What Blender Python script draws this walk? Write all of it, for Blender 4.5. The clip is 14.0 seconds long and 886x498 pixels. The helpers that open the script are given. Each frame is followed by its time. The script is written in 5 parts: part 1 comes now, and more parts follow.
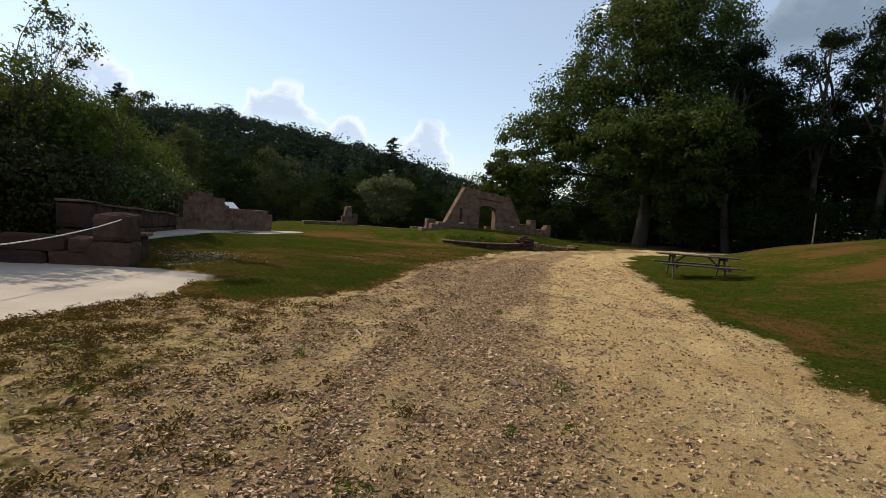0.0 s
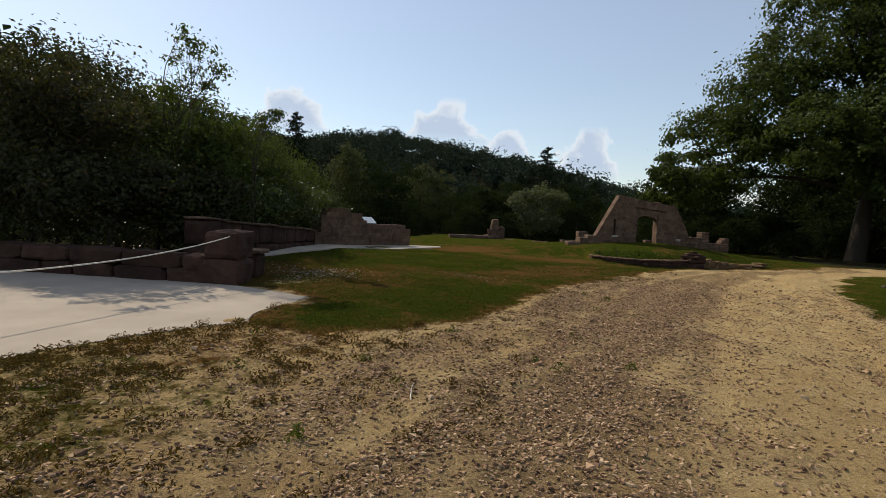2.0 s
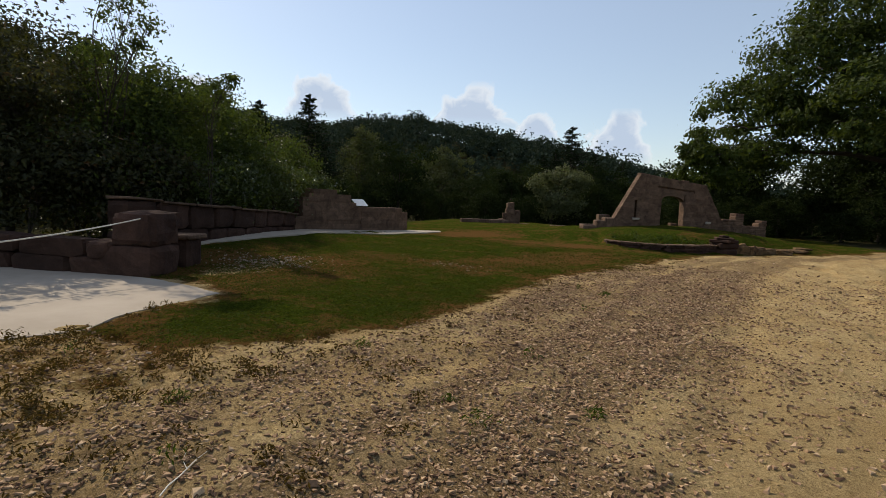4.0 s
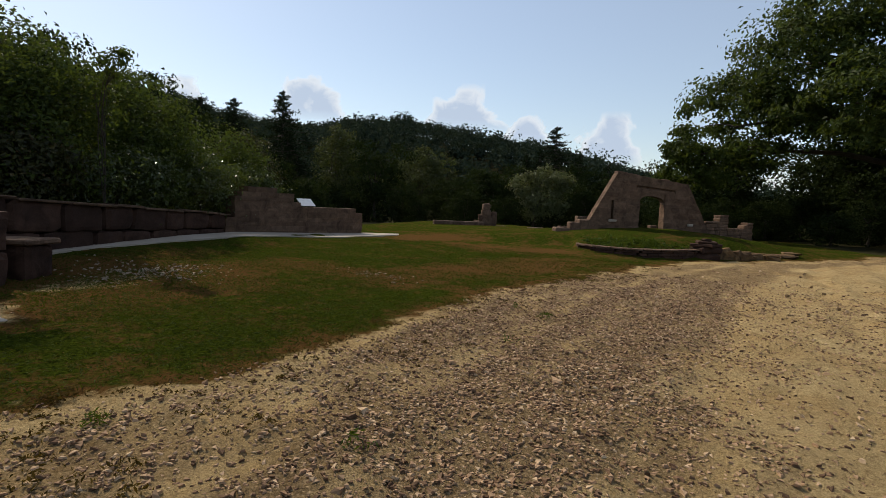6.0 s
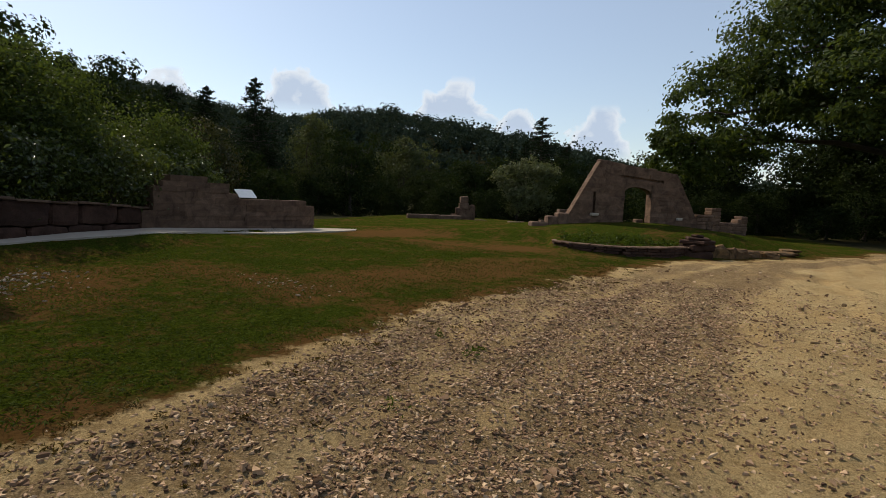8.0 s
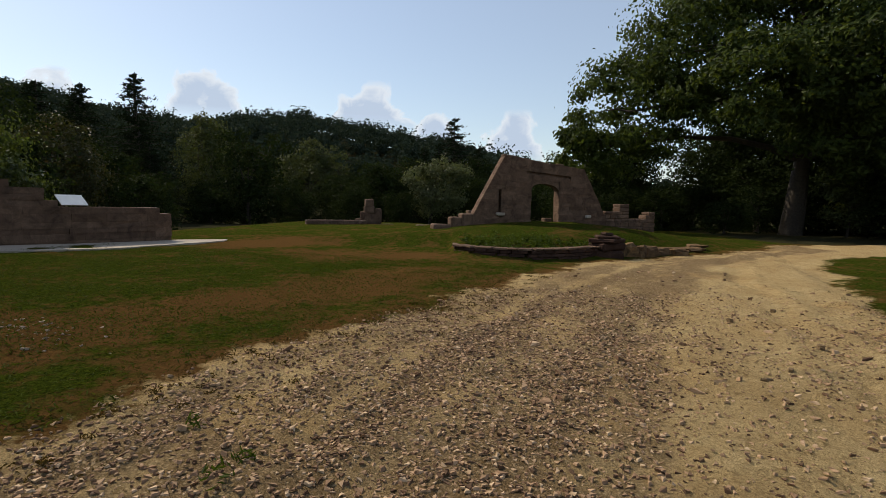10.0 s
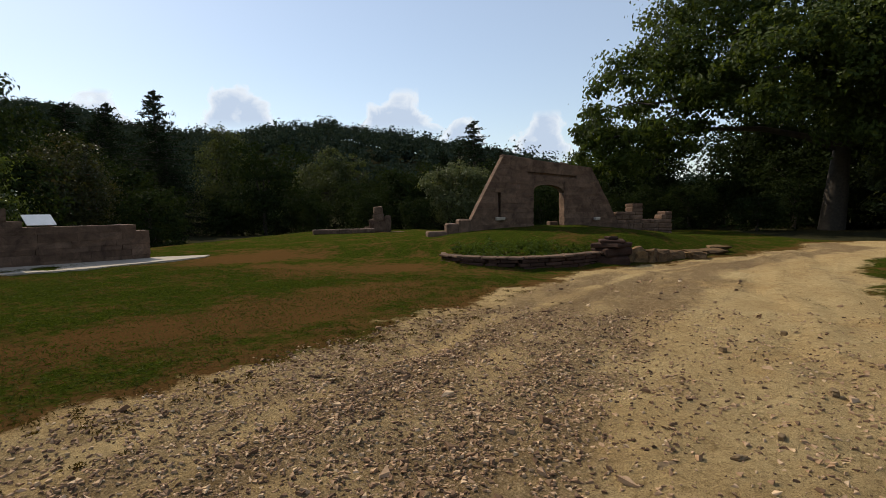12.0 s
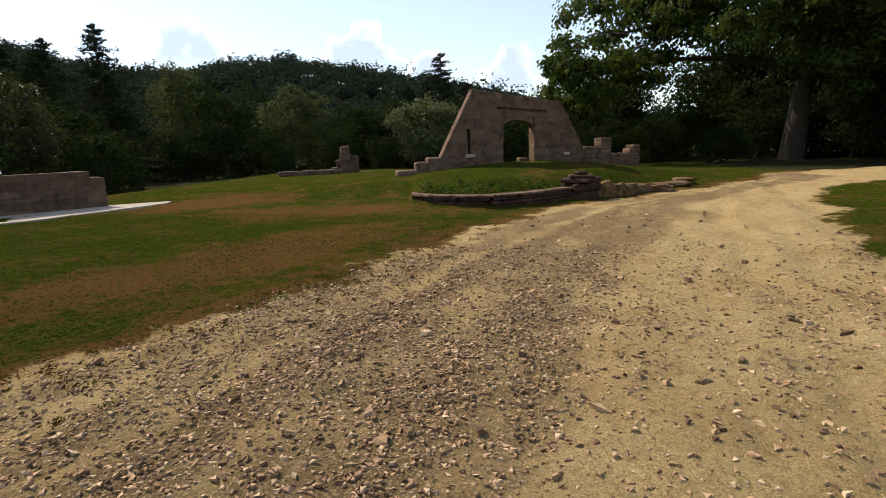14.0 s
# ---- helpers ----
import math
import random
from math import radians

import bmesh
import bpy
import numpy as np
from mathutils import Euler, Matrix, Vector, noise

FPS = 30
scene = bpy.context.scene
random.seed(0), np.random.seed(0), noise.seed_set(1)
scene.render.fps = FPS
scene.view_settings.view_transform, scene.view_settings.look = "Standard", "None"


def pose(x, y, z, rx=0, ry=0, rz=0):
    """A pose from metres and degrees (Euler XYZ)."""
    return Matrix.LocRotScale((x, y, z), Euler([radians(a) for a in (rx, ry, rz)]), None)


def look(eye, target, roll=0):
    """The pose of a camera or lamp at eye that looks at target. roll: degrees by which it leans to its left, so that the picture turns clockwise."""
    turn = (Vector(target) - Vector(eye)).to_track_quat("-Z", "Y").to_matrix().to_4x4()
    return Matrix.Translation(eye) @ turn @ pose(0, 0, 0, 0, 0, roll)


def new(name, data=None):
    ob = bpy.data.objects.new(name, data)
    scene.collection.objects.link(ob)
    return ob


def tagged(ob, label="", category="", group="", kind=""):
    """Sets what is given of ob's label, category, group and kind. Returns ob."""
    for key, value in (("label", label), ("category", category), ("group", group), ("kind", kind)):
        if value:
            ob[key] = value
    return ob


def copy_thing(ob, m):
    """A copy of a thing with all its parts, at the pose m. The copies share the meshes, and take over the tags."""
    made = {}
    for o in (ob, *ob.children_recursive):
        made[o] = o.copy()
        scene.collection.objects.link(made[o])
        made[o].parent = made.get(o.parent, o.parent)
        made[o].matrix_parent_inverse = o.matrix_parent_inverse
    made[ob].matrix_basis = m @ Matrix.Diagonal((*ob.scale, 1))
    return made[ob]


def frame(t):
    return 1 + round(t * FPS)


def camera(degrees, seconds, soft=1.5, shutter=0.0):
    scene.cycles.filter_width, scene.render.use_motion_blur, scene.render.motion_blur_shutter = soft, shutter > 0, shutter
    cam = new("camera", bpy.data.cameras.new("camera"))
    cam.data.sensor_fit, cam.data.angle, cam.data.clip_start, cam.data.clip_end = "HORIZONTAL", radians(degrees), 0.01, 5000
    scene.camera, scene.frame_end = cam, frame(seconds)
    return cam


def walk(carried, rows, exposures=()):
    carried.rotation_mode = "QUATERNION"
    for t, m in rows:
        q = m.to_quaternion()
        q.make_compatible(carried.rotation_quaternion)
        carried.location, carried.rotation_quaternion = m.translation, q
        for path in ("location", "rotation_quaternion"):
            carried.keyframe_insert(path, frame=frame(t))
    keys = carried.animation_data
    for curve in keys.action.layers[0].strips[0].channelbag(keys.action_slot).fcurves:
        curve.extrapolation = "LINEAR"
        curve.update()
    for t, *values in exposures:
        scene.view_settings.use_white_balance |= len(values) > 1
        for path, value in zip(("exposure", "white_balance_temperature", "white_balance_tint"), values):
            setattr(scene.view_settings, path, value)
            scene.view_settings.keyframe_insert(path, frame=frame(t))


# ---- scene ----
cam = camera(81.6, 14.0, soft=0.8)
PATH = [
    (0, (-0.048, 0.213, 1.454), (0.069, 2.205, 1.322), 3.8),
    (0.5, (0.159, 0.65, 1.516), (-0.159, 2.621, 1.392), 3.4),
    (1, (0.292, 1.187, 1.525), (-0.099, 3.146, 1.422), 3.8),
    (1.5, (0.485, 1.73, 1.523), (0.028, 3.675, 1.421), 2.9),
    (2, (0.687, 2.253, 1.52), (0.192, 4.187, 1.4), 3.0),
    (2.5, (0.843, 2.845, 1.495), (0.392, 4.79, 1.38), 3.2),
    (3, (1.021, 3.443, 1.458), (0.539, 5.38, 1.334), 3.1),
    (3.2, (1.084, 3.676, 1.443), (0.58, 5.605, 1.294), 3.0),
    (5.5, (1.927, 6.347, 1.395), (1.229, 8.212, 1.205), 1.7),
    (6, (2.037, 6.899, 1.385), (1.469, 8.809, 1.215), 2.6),
    (6.5, (2.157, 7.471, 1.394), (1.543, 9.366, 1.217), 2.8),
    (7, (2.28, 8.112, 1.384), (1.792, 10.043, 1.194), 3.3),
    (7.5, (2.365, 8.707, 1.391), (1.853, 10.63, 1.189), 3.7),
    (8, (2.378, 9.269, 1.371), (1.848, 11.187, 1.178), 2.6),
    (8.5, (2.513, 9.897, 1.343), (1.974, 11.815, 1.166), 1.7),
    (9, (2.553, 10.479, 1.295), (2.213, 12.442, 1.123), 1.8),
    (9.2, (2.54, 10.717, 1.291), (2.275, 12.693, 1.128), 2.1),
    (11.3, (3.626, 12.564, 1.354), (3.38, 14.54, 1.176), 0.3),
    (11.5, (3.696, 12.683, 1.374), (3.438, 14.66, 1.223), 0.2),
    (12, (3.846, 12.86, 1.364), (3.485, 14.822, 1.213), -0.8),
    (12.5, (3.863, 12.916, 1.351), (3.49, 14.869, 1.136), -1.9),
    (13, (3.831, 12.891, 1.377), (3.523, 14.85, 1.112), -2.6),
    (13.5, (3.819, 12.89, 1.383), (3.562, 14.84, 1.02), -3.0),
    (14, (3.81, 12.887, 1.38), (3.562, 14.833, 0.99), -2.1),
]

EXPOSURES = [(0.0, 0.15), (0.7, -0.08), (3.0, -0.13), (9.0, -0.14), (11.4, -0.10), (12.1, -0.04), (12.7, 0.12), (13.3, 0.34), (14.0, 0.43)]
walk(cam, [(t, look(eye, target, roll)) for t, eye, target, roll in PATH], EXPOSURES)

# ---- light ----
SUN_DIR = Vector((-0.80, 0.46, 0.80)).normalized()      # towards the sun: ahead to the left, fairly high
world = bpy.data.worlds.new("sky")
scene.world = world
world.use_nodes = True
wn, wl = world.node_tree.nodes, world.node_tree.links
sky = wn.new("ShaderNodeTexSky")
sky.sky_type, sky.sun_disc = "NISHITA", False
sky.sun_elevation = math.asin(SUN_DIR.z)
sky.sun_rotation = math.atan2(SUN_DIR.x, SUN_DIR.y)
sky.air_density, sky.dust_density, sky.ozone_density = 1.1, 0.45, 1.0
haze = wn.new("ShaderNodeMix")                           # thin summer haze over the whole sky
haze.data_type = "RGBA"
haze.inputs[0].default_value = 0.32
haze.inputs[7].default_value = (4.5, 4.75, 5.2, 1)
wl.new(sky.outputs[0], haze.inputs[6])
wl.new(haze.outputs[2], wn["Background"].inputs[0])
wn["Background"].inputs[1].default_value = 0.15
sun = new("sun", bpy.data.lights.new("sun", "SUN"))
sun.data.energy, sun.data.angle, sun.data.color = 4.6, radians(0.53), (1.0, 0.87, 0.68)
sun.matrix_world = look(SUN_DIR * 50, (0, 0, 0))

# ---- materials ----


def shader(name):
    m = bpy.data.materials.new(name)
    m.use_nodes = True
    return m, m.node_tree.nodes, m.node_tree.links, m.node_tree.nodes["Principled BSDF"]


def coords(n, l, scale=(1, 1, 1)):
    g = n.new("ShaderNodeNewGeometry")
    mp = n.new("ShaderNodeMapping")
    mp.inputs["Scale"].default_value = scale
    l.new(g.outputs["Position"], mp.inputs[0])
    return mp.outputs[0]


def noise_of(n, l, vec, scale, detail=6.0, rough=0.6, distortion=0.0):
    t = n.new("ShaderNodeTexNoise")
    t.inputs["Scale"].default_value, t.inputs["Detail"].default_value = scale, detail
    t.inputs["Roughness"].default_value, t.inputs["Distortion"].default_value = rough, distortion
    l.new(vec, t.inputs["Vector"])
    return t.outputs["Fac"]


def ramp(n, l, fac, *stops):
    r = n.new("ShaderNodeValToRGB")
    while len(r.color_ramp.elements) < len(stops):
        r.color_ramp.elements.new(0.5)
    for e, (p, c) in zip(r.color_ramp.elements, stops):
        e.position, e.color = p, ((c, c, c, 1) if isinstance(c, float) else (*c, 1))
    l.new(fac, r.inputs[0])
    return r.outputs[0]


def mix(n, l, fac, a, b, mode="MIX"):
    x = n.new("ShaderNodeMix")
    x.data_type, x.blend_type = "RGBA", mode
    for sock, v in ((x.inputs[0], fac), (x.inputs[6], a), (x.inputs[7], b)):
        if isinstance(v, (int, float)):
            sock.default_value = v
        elif isinstance(v, tuple):
            sock.default_value = (*v, 1)
        else:
            l.new(v, sock)
    return x.outputs[2]


def maths(n, l, op, a, b=0.0):
    x = n.new("ShaderNodeMath")
    x.operation = op
    for sock, v in zip(x.inputs, (a, b)):
        if isinstance(v, (int, float)):
            sock.default_value = v
        else:
            l.new(v, sock)
    return x.outputs[0]


def bump(n, l, bsdf, height, strength, distance):
    b = n.new("ShaderNodeBump")
    b.inputs["Strength"].default_value, b.inputs["Distance"].default_value = strength, distance
    l.new(height, b.inputs["Height"])
    l.new(b.outputs[0], bsdf.inputs["Normal"])


def leaf_material(name, dark, light, translucent=0.35, warm=None, rough=0.6, gloss=0.3):
    m, n, l, p = shader(name)
    g = n.new("ShaderNodeNewGeometry")
    stops = [(0.0, dark), (0.75, light)] + ([(0.93, light), (1.0, warm)] if warm else [(1.0, light)])
    c = ramp(n, l, g.outputs["Random Per Island"], *stops)
    big = noise_of(n, l, coords(n, l), 0.6, 3.0)
    c = mix(n, l, maths(n, l, "MULTIPLY", big, 0.7), c, dark)
    l.new(c, p.inputs["Base Color"])
    p.inputs["Roughness"].default_value = rough
    p.inputs["Specular IOR Level"].default_value = gloss
    tr = n.new("ShaderNodeBsdfTranslucent")
    tc = mix(n, l, 0.5, c, (light[0] * 1.6, light[1] * 1.5, light[2] * 0.6))
    l.new(tc, tr.inputs[0])
    ms = n.new("ShaderNodeMixShader")
    ms.inputs[0].default_value = translucent
    l.new(p.outputs[0], ms.inputs[1])
    l.new(tr.outputs[0], ms.inputs[2])
    l.new(ms.outputs[0], n["Material Output"].inputs[0])
    return m


def stone_material(name, a, b, dark, scale=3.0):
    m, n, l, p = shader(name)
    v = coords(n, l)
    info = n.new("ShaderNodeObjectInfo")
    base = ramp(n, l, info.outputs["Random"], (0.0, a), (0.6, b), (1.0, tuple(0.86 * x for x in a)))
    stain = noise_of(n, l, v, scale, 8.0, 0.7, 0.6)
    c = mix(n, l, ramp(n, l, stain, (0.36, 0.0), (0.66, 0.9)), base, dark)
    grain = noise_of(n, l, v, 45.0, 5.0, 0.7)
    c = mix(n, l, 0.35, c, ramp(n, l, grain, (0.3, 0.35), (0.75, 0.85)), "OVERLAY")
    l.new(c, p.inputs["Base Color"])
    p.inputs["Roughness"].default_value = 0.9
    p.inputs["Specular IOR Level"].default_value = 0.12
    h = mix(n, l, 0.4, noise_of(n, l, v, 9.0, 8.0, 0.7), grain)
    bump(n, l, p, h, 0.8, 0.03)
    return m


def plain_material(name, a, b, rough=0.8, scale=12.0, metal=0.0, depth=0.004):
    m, n, l, p = shader(name)
    v = coords(n, l)
    f = noise_of(n, l, v, scale, 7.0, 0.65)
    l.new(ramp(n, l, f, (0.3, a), (0.7, b)), p.inputs["Base Color"])
    p.inputs["Roughness"].default_value, p.inputs["Metallic"].default_value = rough, metal
    bump(n, l, p, noise_of(n, l, v, scale * 5, 4.0), 0.6, depth)
    return m


def ground_material():
    """Sand and gravel of the drive, mown lawn and leaf litter, told apart by the sheet's own cover values."""
    m, n, l, p = shader("ground_cover")
    v = coords(n, l)
    fine, mid, big = noise_of(n, l, v, 38.0, 8.0, 0.75), noise_of(n, l, v, 5.0, 8.0, 0.7), noise_of(n, l, v, 0.8, 6.0, 0.65)
    vor = n.new("ShaderNodeTexVoronoi")
    vor.inputs["Scale"].default_value = 48.0
    warp = n.new("ShaderNodeVectorMath")
    warp.operation = "MULTIPLY_ADD"
    wt = n.new("ShaderNodeTexNoise")
    wt.inputs["Scale"].default_value = 20.0
    l.new(v, wt.inputs["Vector"])
    l.new(wt.outputs["Color"], warp.inputs[0])
    warp.inputs[1].default_value = (0.05, 0.05, 0.05)
    l.new(v, warp.inputs[2])
    l.new(warp.outputs[0], vor.inputs["Vector"])
    vfine = noise_of(n, l, v, 110.0, 4.0, 0.8)

    def cover(name):
        a = n.new("ShaderNodeAttribute")
        a.attribute_name = name
        return a.outputs["Fac"]
    tiny = n.new("ShaderNodeTexVoronoi")
    tiny.inputs["Scale"].default_value = 95.0
    l.new(warp.outputs[0], tiny.inputs["Vector"])
    # bare sand
    sand = mix(n, l, mid, (0.36, 0.252, 0.116), (0.63, 0.490, 0.258))
    sand = mix(n, l, ramp(n, l, big, (0.34, 0.0), (0.68, 0.7)), sand, (0.33, 0.212, 0.090))
    sand = mix(n, l, ramp(n, l, vfine, (0.50, 0.0), (0.68, 0.8)), sand, (0.085, 0.052, 0.022))
    # crushed stone trodden into it
    chips = ramp(n, l, vor.outputs["Color"], (0.0, (0.085, 0.054, 0.034)), (0.55, (0.28, 0.188, 0.108)), (1.0, (0.48, 0.36, 0.22)))
    # gaps between chips darkened in colour, for the shade between stones
    chips = mix(n, l, ramp(n, l, vor.outputs["Distance"], (0.25, 0.0), (0.6, 0.8)), chips, (0.07, 0.045, 0.026))
    gfac = ramp(n, l, maths(n, l, "ADD", cover("gravel"), maths(n, l, "MULTIPLY", maths(n, l, "SUBTRACT", mid, 0.5), 1.1)), (0.35, 0.0), (0.75, 0.75))
    road = mix(n, l, gfac, sand, chips)
    road = mix(n, l, 0.55, road, ramp(n, l, tiny.outputs["Color"], (0.1, 0.30), (0.9, 0.72)), "OVERLAY")
    road = mix(n, l, ramp(n, l, noise_of(n, l, v, 16.0, 6.0, 0.75), (0.52, 0.0), (0.66, 0.55)), road, (0.15, 0.092, 0.036))
    # lawn
    grass = mix(n, l, ramp(n, l, noise_of(n, l, v, 24.0, 8.0, 0.8), (0.36, 0.0), (0.66, 1.0)), (0.009, 0.014, 0.002), (0.062, 0.081, 0.010))
    dry = mix(n, l, fine, (0.045, 0.023, 0.008), (0.165, 0.088, 0.031))
    drymask = ramp(n, l, maths(n, l, "ADD", maths(n, l, "ADD", maths(n, l, "MULTIPLY", big, 0.5), maths(n, l, "MULTIPLY", mid, 0.6)), cover("dry")), (0.55, 0.0), (0.68, 0.95))
    grass = mix(n, l, drymask, grass, dry)
    patch = noise_of(n, l, v, 1.7, 8.0, 0.75)
    edge = maths(n, l, "ADD", cover("grass"), maths(n, l, "MULTIPLY", maths(n, l, "SUBTRACT", maths(n, l, "ADD", maths(n, l, "MULTIPLY", mid, 0.6), maths(n, l, "MULTIPLY", patch, 0.4)), 0.5), 1.9))
    c = mix(n, l, ramp(n, l, edge, (0.38, 0.0), (0.62, 1.0)), road, grass)
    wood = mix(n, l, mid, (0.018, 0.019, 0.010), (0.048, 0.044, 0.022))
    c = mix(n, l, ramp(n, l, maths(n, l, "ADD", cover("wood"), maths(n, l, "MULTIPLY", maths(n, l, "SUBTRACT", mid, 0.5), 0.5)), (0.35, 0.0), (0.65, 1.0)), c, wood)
    l.new(c, p.inputs["Base Color"])
    p.inputs["Roughness"].default_value = 0.95
    p.inputs["Specular IOR Level"].default_value = 0.0
    h = mix(n, l, 0.45, mid, fine)
    h = mix(n, l, 0.35, h, vfine)
    bump(n, l, p, h, 1.0, 0.07)
    return m


M_ground = ground_material()
M_stone = stone_material("pale_sandstone", (0.135, 0.084, 0.056), (0.182, 0.117, 0.079), (0.050, 0.031, 0.021))
M_brown = stone_material("brown_sandstone", (0.052, 0.029, 0.021), (0.088, 0.048, 0.034), (0.022, 0.013, 0.010), 2.0)
M_rock = stone_material("weathered_boulder", (0.15, 0.088, 0.040), (0.23, 0.14, 0.064), (0.038, 0.026, 0.018), 4.0)
M_mortar = plain_material("mortar", (0.11, 0.070, 0.047), (0.16, 0.105, 0.072), 0.95, 8.0)
M_wood = plain_material("weathered_boards", (0.026, 0.016, 0.011), (0.055, 0.036, 0.025), 0.8, 9.0)
M_post = plain_material("grey_wood", (0.07, 0.055, 0.042), (0.12, 0.095, 0.075), 0.85, 14.0)
M_rope = plain_material("pale_rope", (0.55, 0.51, 0.43), (0.72, 0.68, 0.60), 0.8, 60.0)
M_iron = plain_material("rusty_iron", (0.09, 0.05, 0.03), (0.16, 0.09, 0.05), 0.7, 30.0, 0.6)
M_sign = plain_material("pale_board", (0.70, 0.69, 0.66), (0.80, 0.79, 0.76), 0.45, 6.0, 0.0, 0.001)
M_bark = plain_material("bark", (0.022, 0.016, 0.011), (0.055, 0.042, 0.030), 0.95, 7.0, 0.0, 0.03)
M_leaf = leaf_material("oak_leaves", (0.016, 0.027, 0.007), (0.080, 0.110, 0.022), 0.36, None, 0.6, 0.16)
# oak leaves again, colour darkened for the shade on the backlit wood
M_leaf_shaded = leaf_material("shaded_oak_leaves", (0.008, 0.013, 0.005), (0.028, 0.042, 0.011), 0.2, None, 0.8, 0.04)
M_leaf_light = leaf_material("maple_leaves", (0.018, 0.027, 0.007), (0.078, 0.094, 0.022), 0.3)
M_leaf_pale = leaf_material("pale_leaves", (0.028, 0.040, 0.014), (0.125, 0.145, 0.062), 0.3)
M_shrub = leaf_material("glossy_shrub_leaves", (0.020, 0.032, 0.006), (0.080, 0.105, 0.020), 0.32, None, 0.36, 0.45)
M_leaf_red = leaf_material("understory_leaves", (0.014, 0.017, 0.006), (0.052, 0.055, 0.015), 0.28, (0.13, 0.065, 0.026), 0.5, 0.22)
M_needle = leaf_material("pine_needles", (0.008, 0.014, 0.006), (0.020, 0.030, 0.012), 0.12, None, 0.85, 0.03)
# bluish tint puts the distance haze into the hill's leaf colour
M_far_hazed = leaf_material("hazed_forest_leaves", (0.016, 0.026, 0.021), (0.046, 0.064, 0.042), 0.12, None, 0.85, 0.03)
M_blade = leaf_material("grass_blades", (0.012, 0.022, 0.002), (0.068, 0.090, 0.010), 0.3, (0.15, 0.076, 0.024), 0.8, 0.05)
M_plant = leaf_material("planter_leaves", (0.022, 0.040, 0.005), (0.078, 0.112, 0.014), 0.35, None, 0.6, 0.1)
M_weed = leaf_material("dry_weeds", (0.030, 0.023, 0.006), (0.095, 0.064, 0.018), 0.3, (0.14, 0.062, 0.024), 0.8, 0.05)


def gravel_material():
    m, n, l, p = shader("crushed_stone")
    g = n.new("ShaderNodeNewGeometry")
    c = ramp(n, l, g.outputs["Random Per Island"], (0.0, (0.080, 0.047, 0.029)), (0.35, (0.225, 0.139, 0.082)), (0.8, (0.38, 0.250, 0.148)), (1.0, (0.50, 0.362, 0.225)))
    f = noise_of(n, l, coords(n, l), 40.0, 5.0)
    l.new(mix(n, l, 0.4, c, ramp(n, l, f, (0.3, 0.3), (0.7, 0.8)), "OVERLAY"), p.inputs["Base Color"])
    p.inputs["Roughness"].default_value = 0.9
    p.inputs["Specular IOR Level"].default_value = 0.08
    return m


M_chips = plain_material("pale_stone_chips", (0.20, 0.145, 0.10), (0.36, 0.28, 0.20), 0.9, 25.0)


def slab_material():
    m, n, l, p = shader("pale_concrete")
    v = coords(n, l)
    big, f = noise_of(n, l, v, 0.9, 7.0, 0.65), noise_of(n, l, v, 30.0, 6.0)
    c = ramp(n, l, big, (0.3, (0.31, 0.262, 0.207)), (0.7, (0.40, 0.342, 0.278)))
    c = mix(n, l, ramp(n, l, f, (0.55, 0.0), (0.8, 0.35)), c, (0.30, 0.27, 0.22))
    l.new(c, p.inputs["Base Color"])
    p.inputs["Roughness"].default_value = 0.9
    p.inputs["Specular IOR Level"].default_value = 0.15
    bump(n, l, p, f, 0.4, 0.006)
    return m


def cloud_material(name, rim, core, glow, ragged_by):
    """A soft-edged heap: dense in the middle, bright at its thin rim, gone at the edges of its sheet."""
    m, n, l, p = shader(name)
    tc = n.new("ShaderNodeTexCoord")
    sep = n.new("ShaderNodeSeparateXYZ")
    l.new(tc.outputs["Generated"], sep.inputs[0])
    g = n.new("ShaderNodeNewGeometry")
    sc = n.new("ShaderNodeVectorMath")
    sc.operation = "SCALE"
    sc.inputs["Scale"].default_value = 0.016
    l.new(g.outputs["Position"], sc.inputs[0])
    puff = noise_of(n, l, sc.outputs[0], 1.0, 7.0, 0.58, 0.4)
    lump = noise_of(n, l, sc.outputs[0], 0.42, 2.0, 0.5)
    u = maths(n, l, "MULTIPLY", maths(n, l, "ABSOLUTE", maths(n, l, "SUBTRACT", sep.outputs[0], 0.5)), 2.0)
    dome = maths(n, l, "SUBTRACT", 0.92, maths(n, l, "POWER", u, 1.7))
    rough_edge = maths(n, l, "ADD", maths(n, l, "MULTIPLY", maths(n, l, "SUBTRACT", puff, 0.5), ragged_by), maths(n, l, "MULTIPLY", maths(n, l, "SUBTRACT", lump, 0.5), ragged_by * 1.1))
    dens = maths(n, l, "ADD", maths(n, l, "SUBTRACT", dome, maths(n, l, "MULTIPLY", sep.outputs[2], 0.95)), rough_edge)
    soft = maths(n, l, "MULTIPLY", ramp(n, l, dens, (0.02, 0.0), (0.16, 1.0)), ramp(n, l, sep.outputs[2], (0.0, 0.0), (0.30, 1.0)))
    soft = maths(n, l, "MULTIPLY", soft, maths(n, l, "MULTIPLY", ramp(n, l, u, (0.75, 1.0), (1.0, 0.0)), ramp(n, l, sep.outputs[2], (0.85, 1.0), (1.0, 0.0))))
    em = n.new("ShaderNodeEmission")
    em.inputs[1].default_value = glow
    l.new(ramp(n, l, dens, (0.08, rim), (0.38, core)), em.inputs[0])
    tr = n.new("ShaderNodeBsdfTransparent")
    ms = n.new("ShaderNodeMixShader")
    l.new(maths(n, l, "MULTIPLY", soft, 0.92), ms.inputs[0])
    l.new(tr.outputs[0], ms.inputs[1])
    l.new(em.outputs[0], ms.inputs[2])
    l.new(ms.outputs[0], n["Material Output"].inputs[0])
    return m


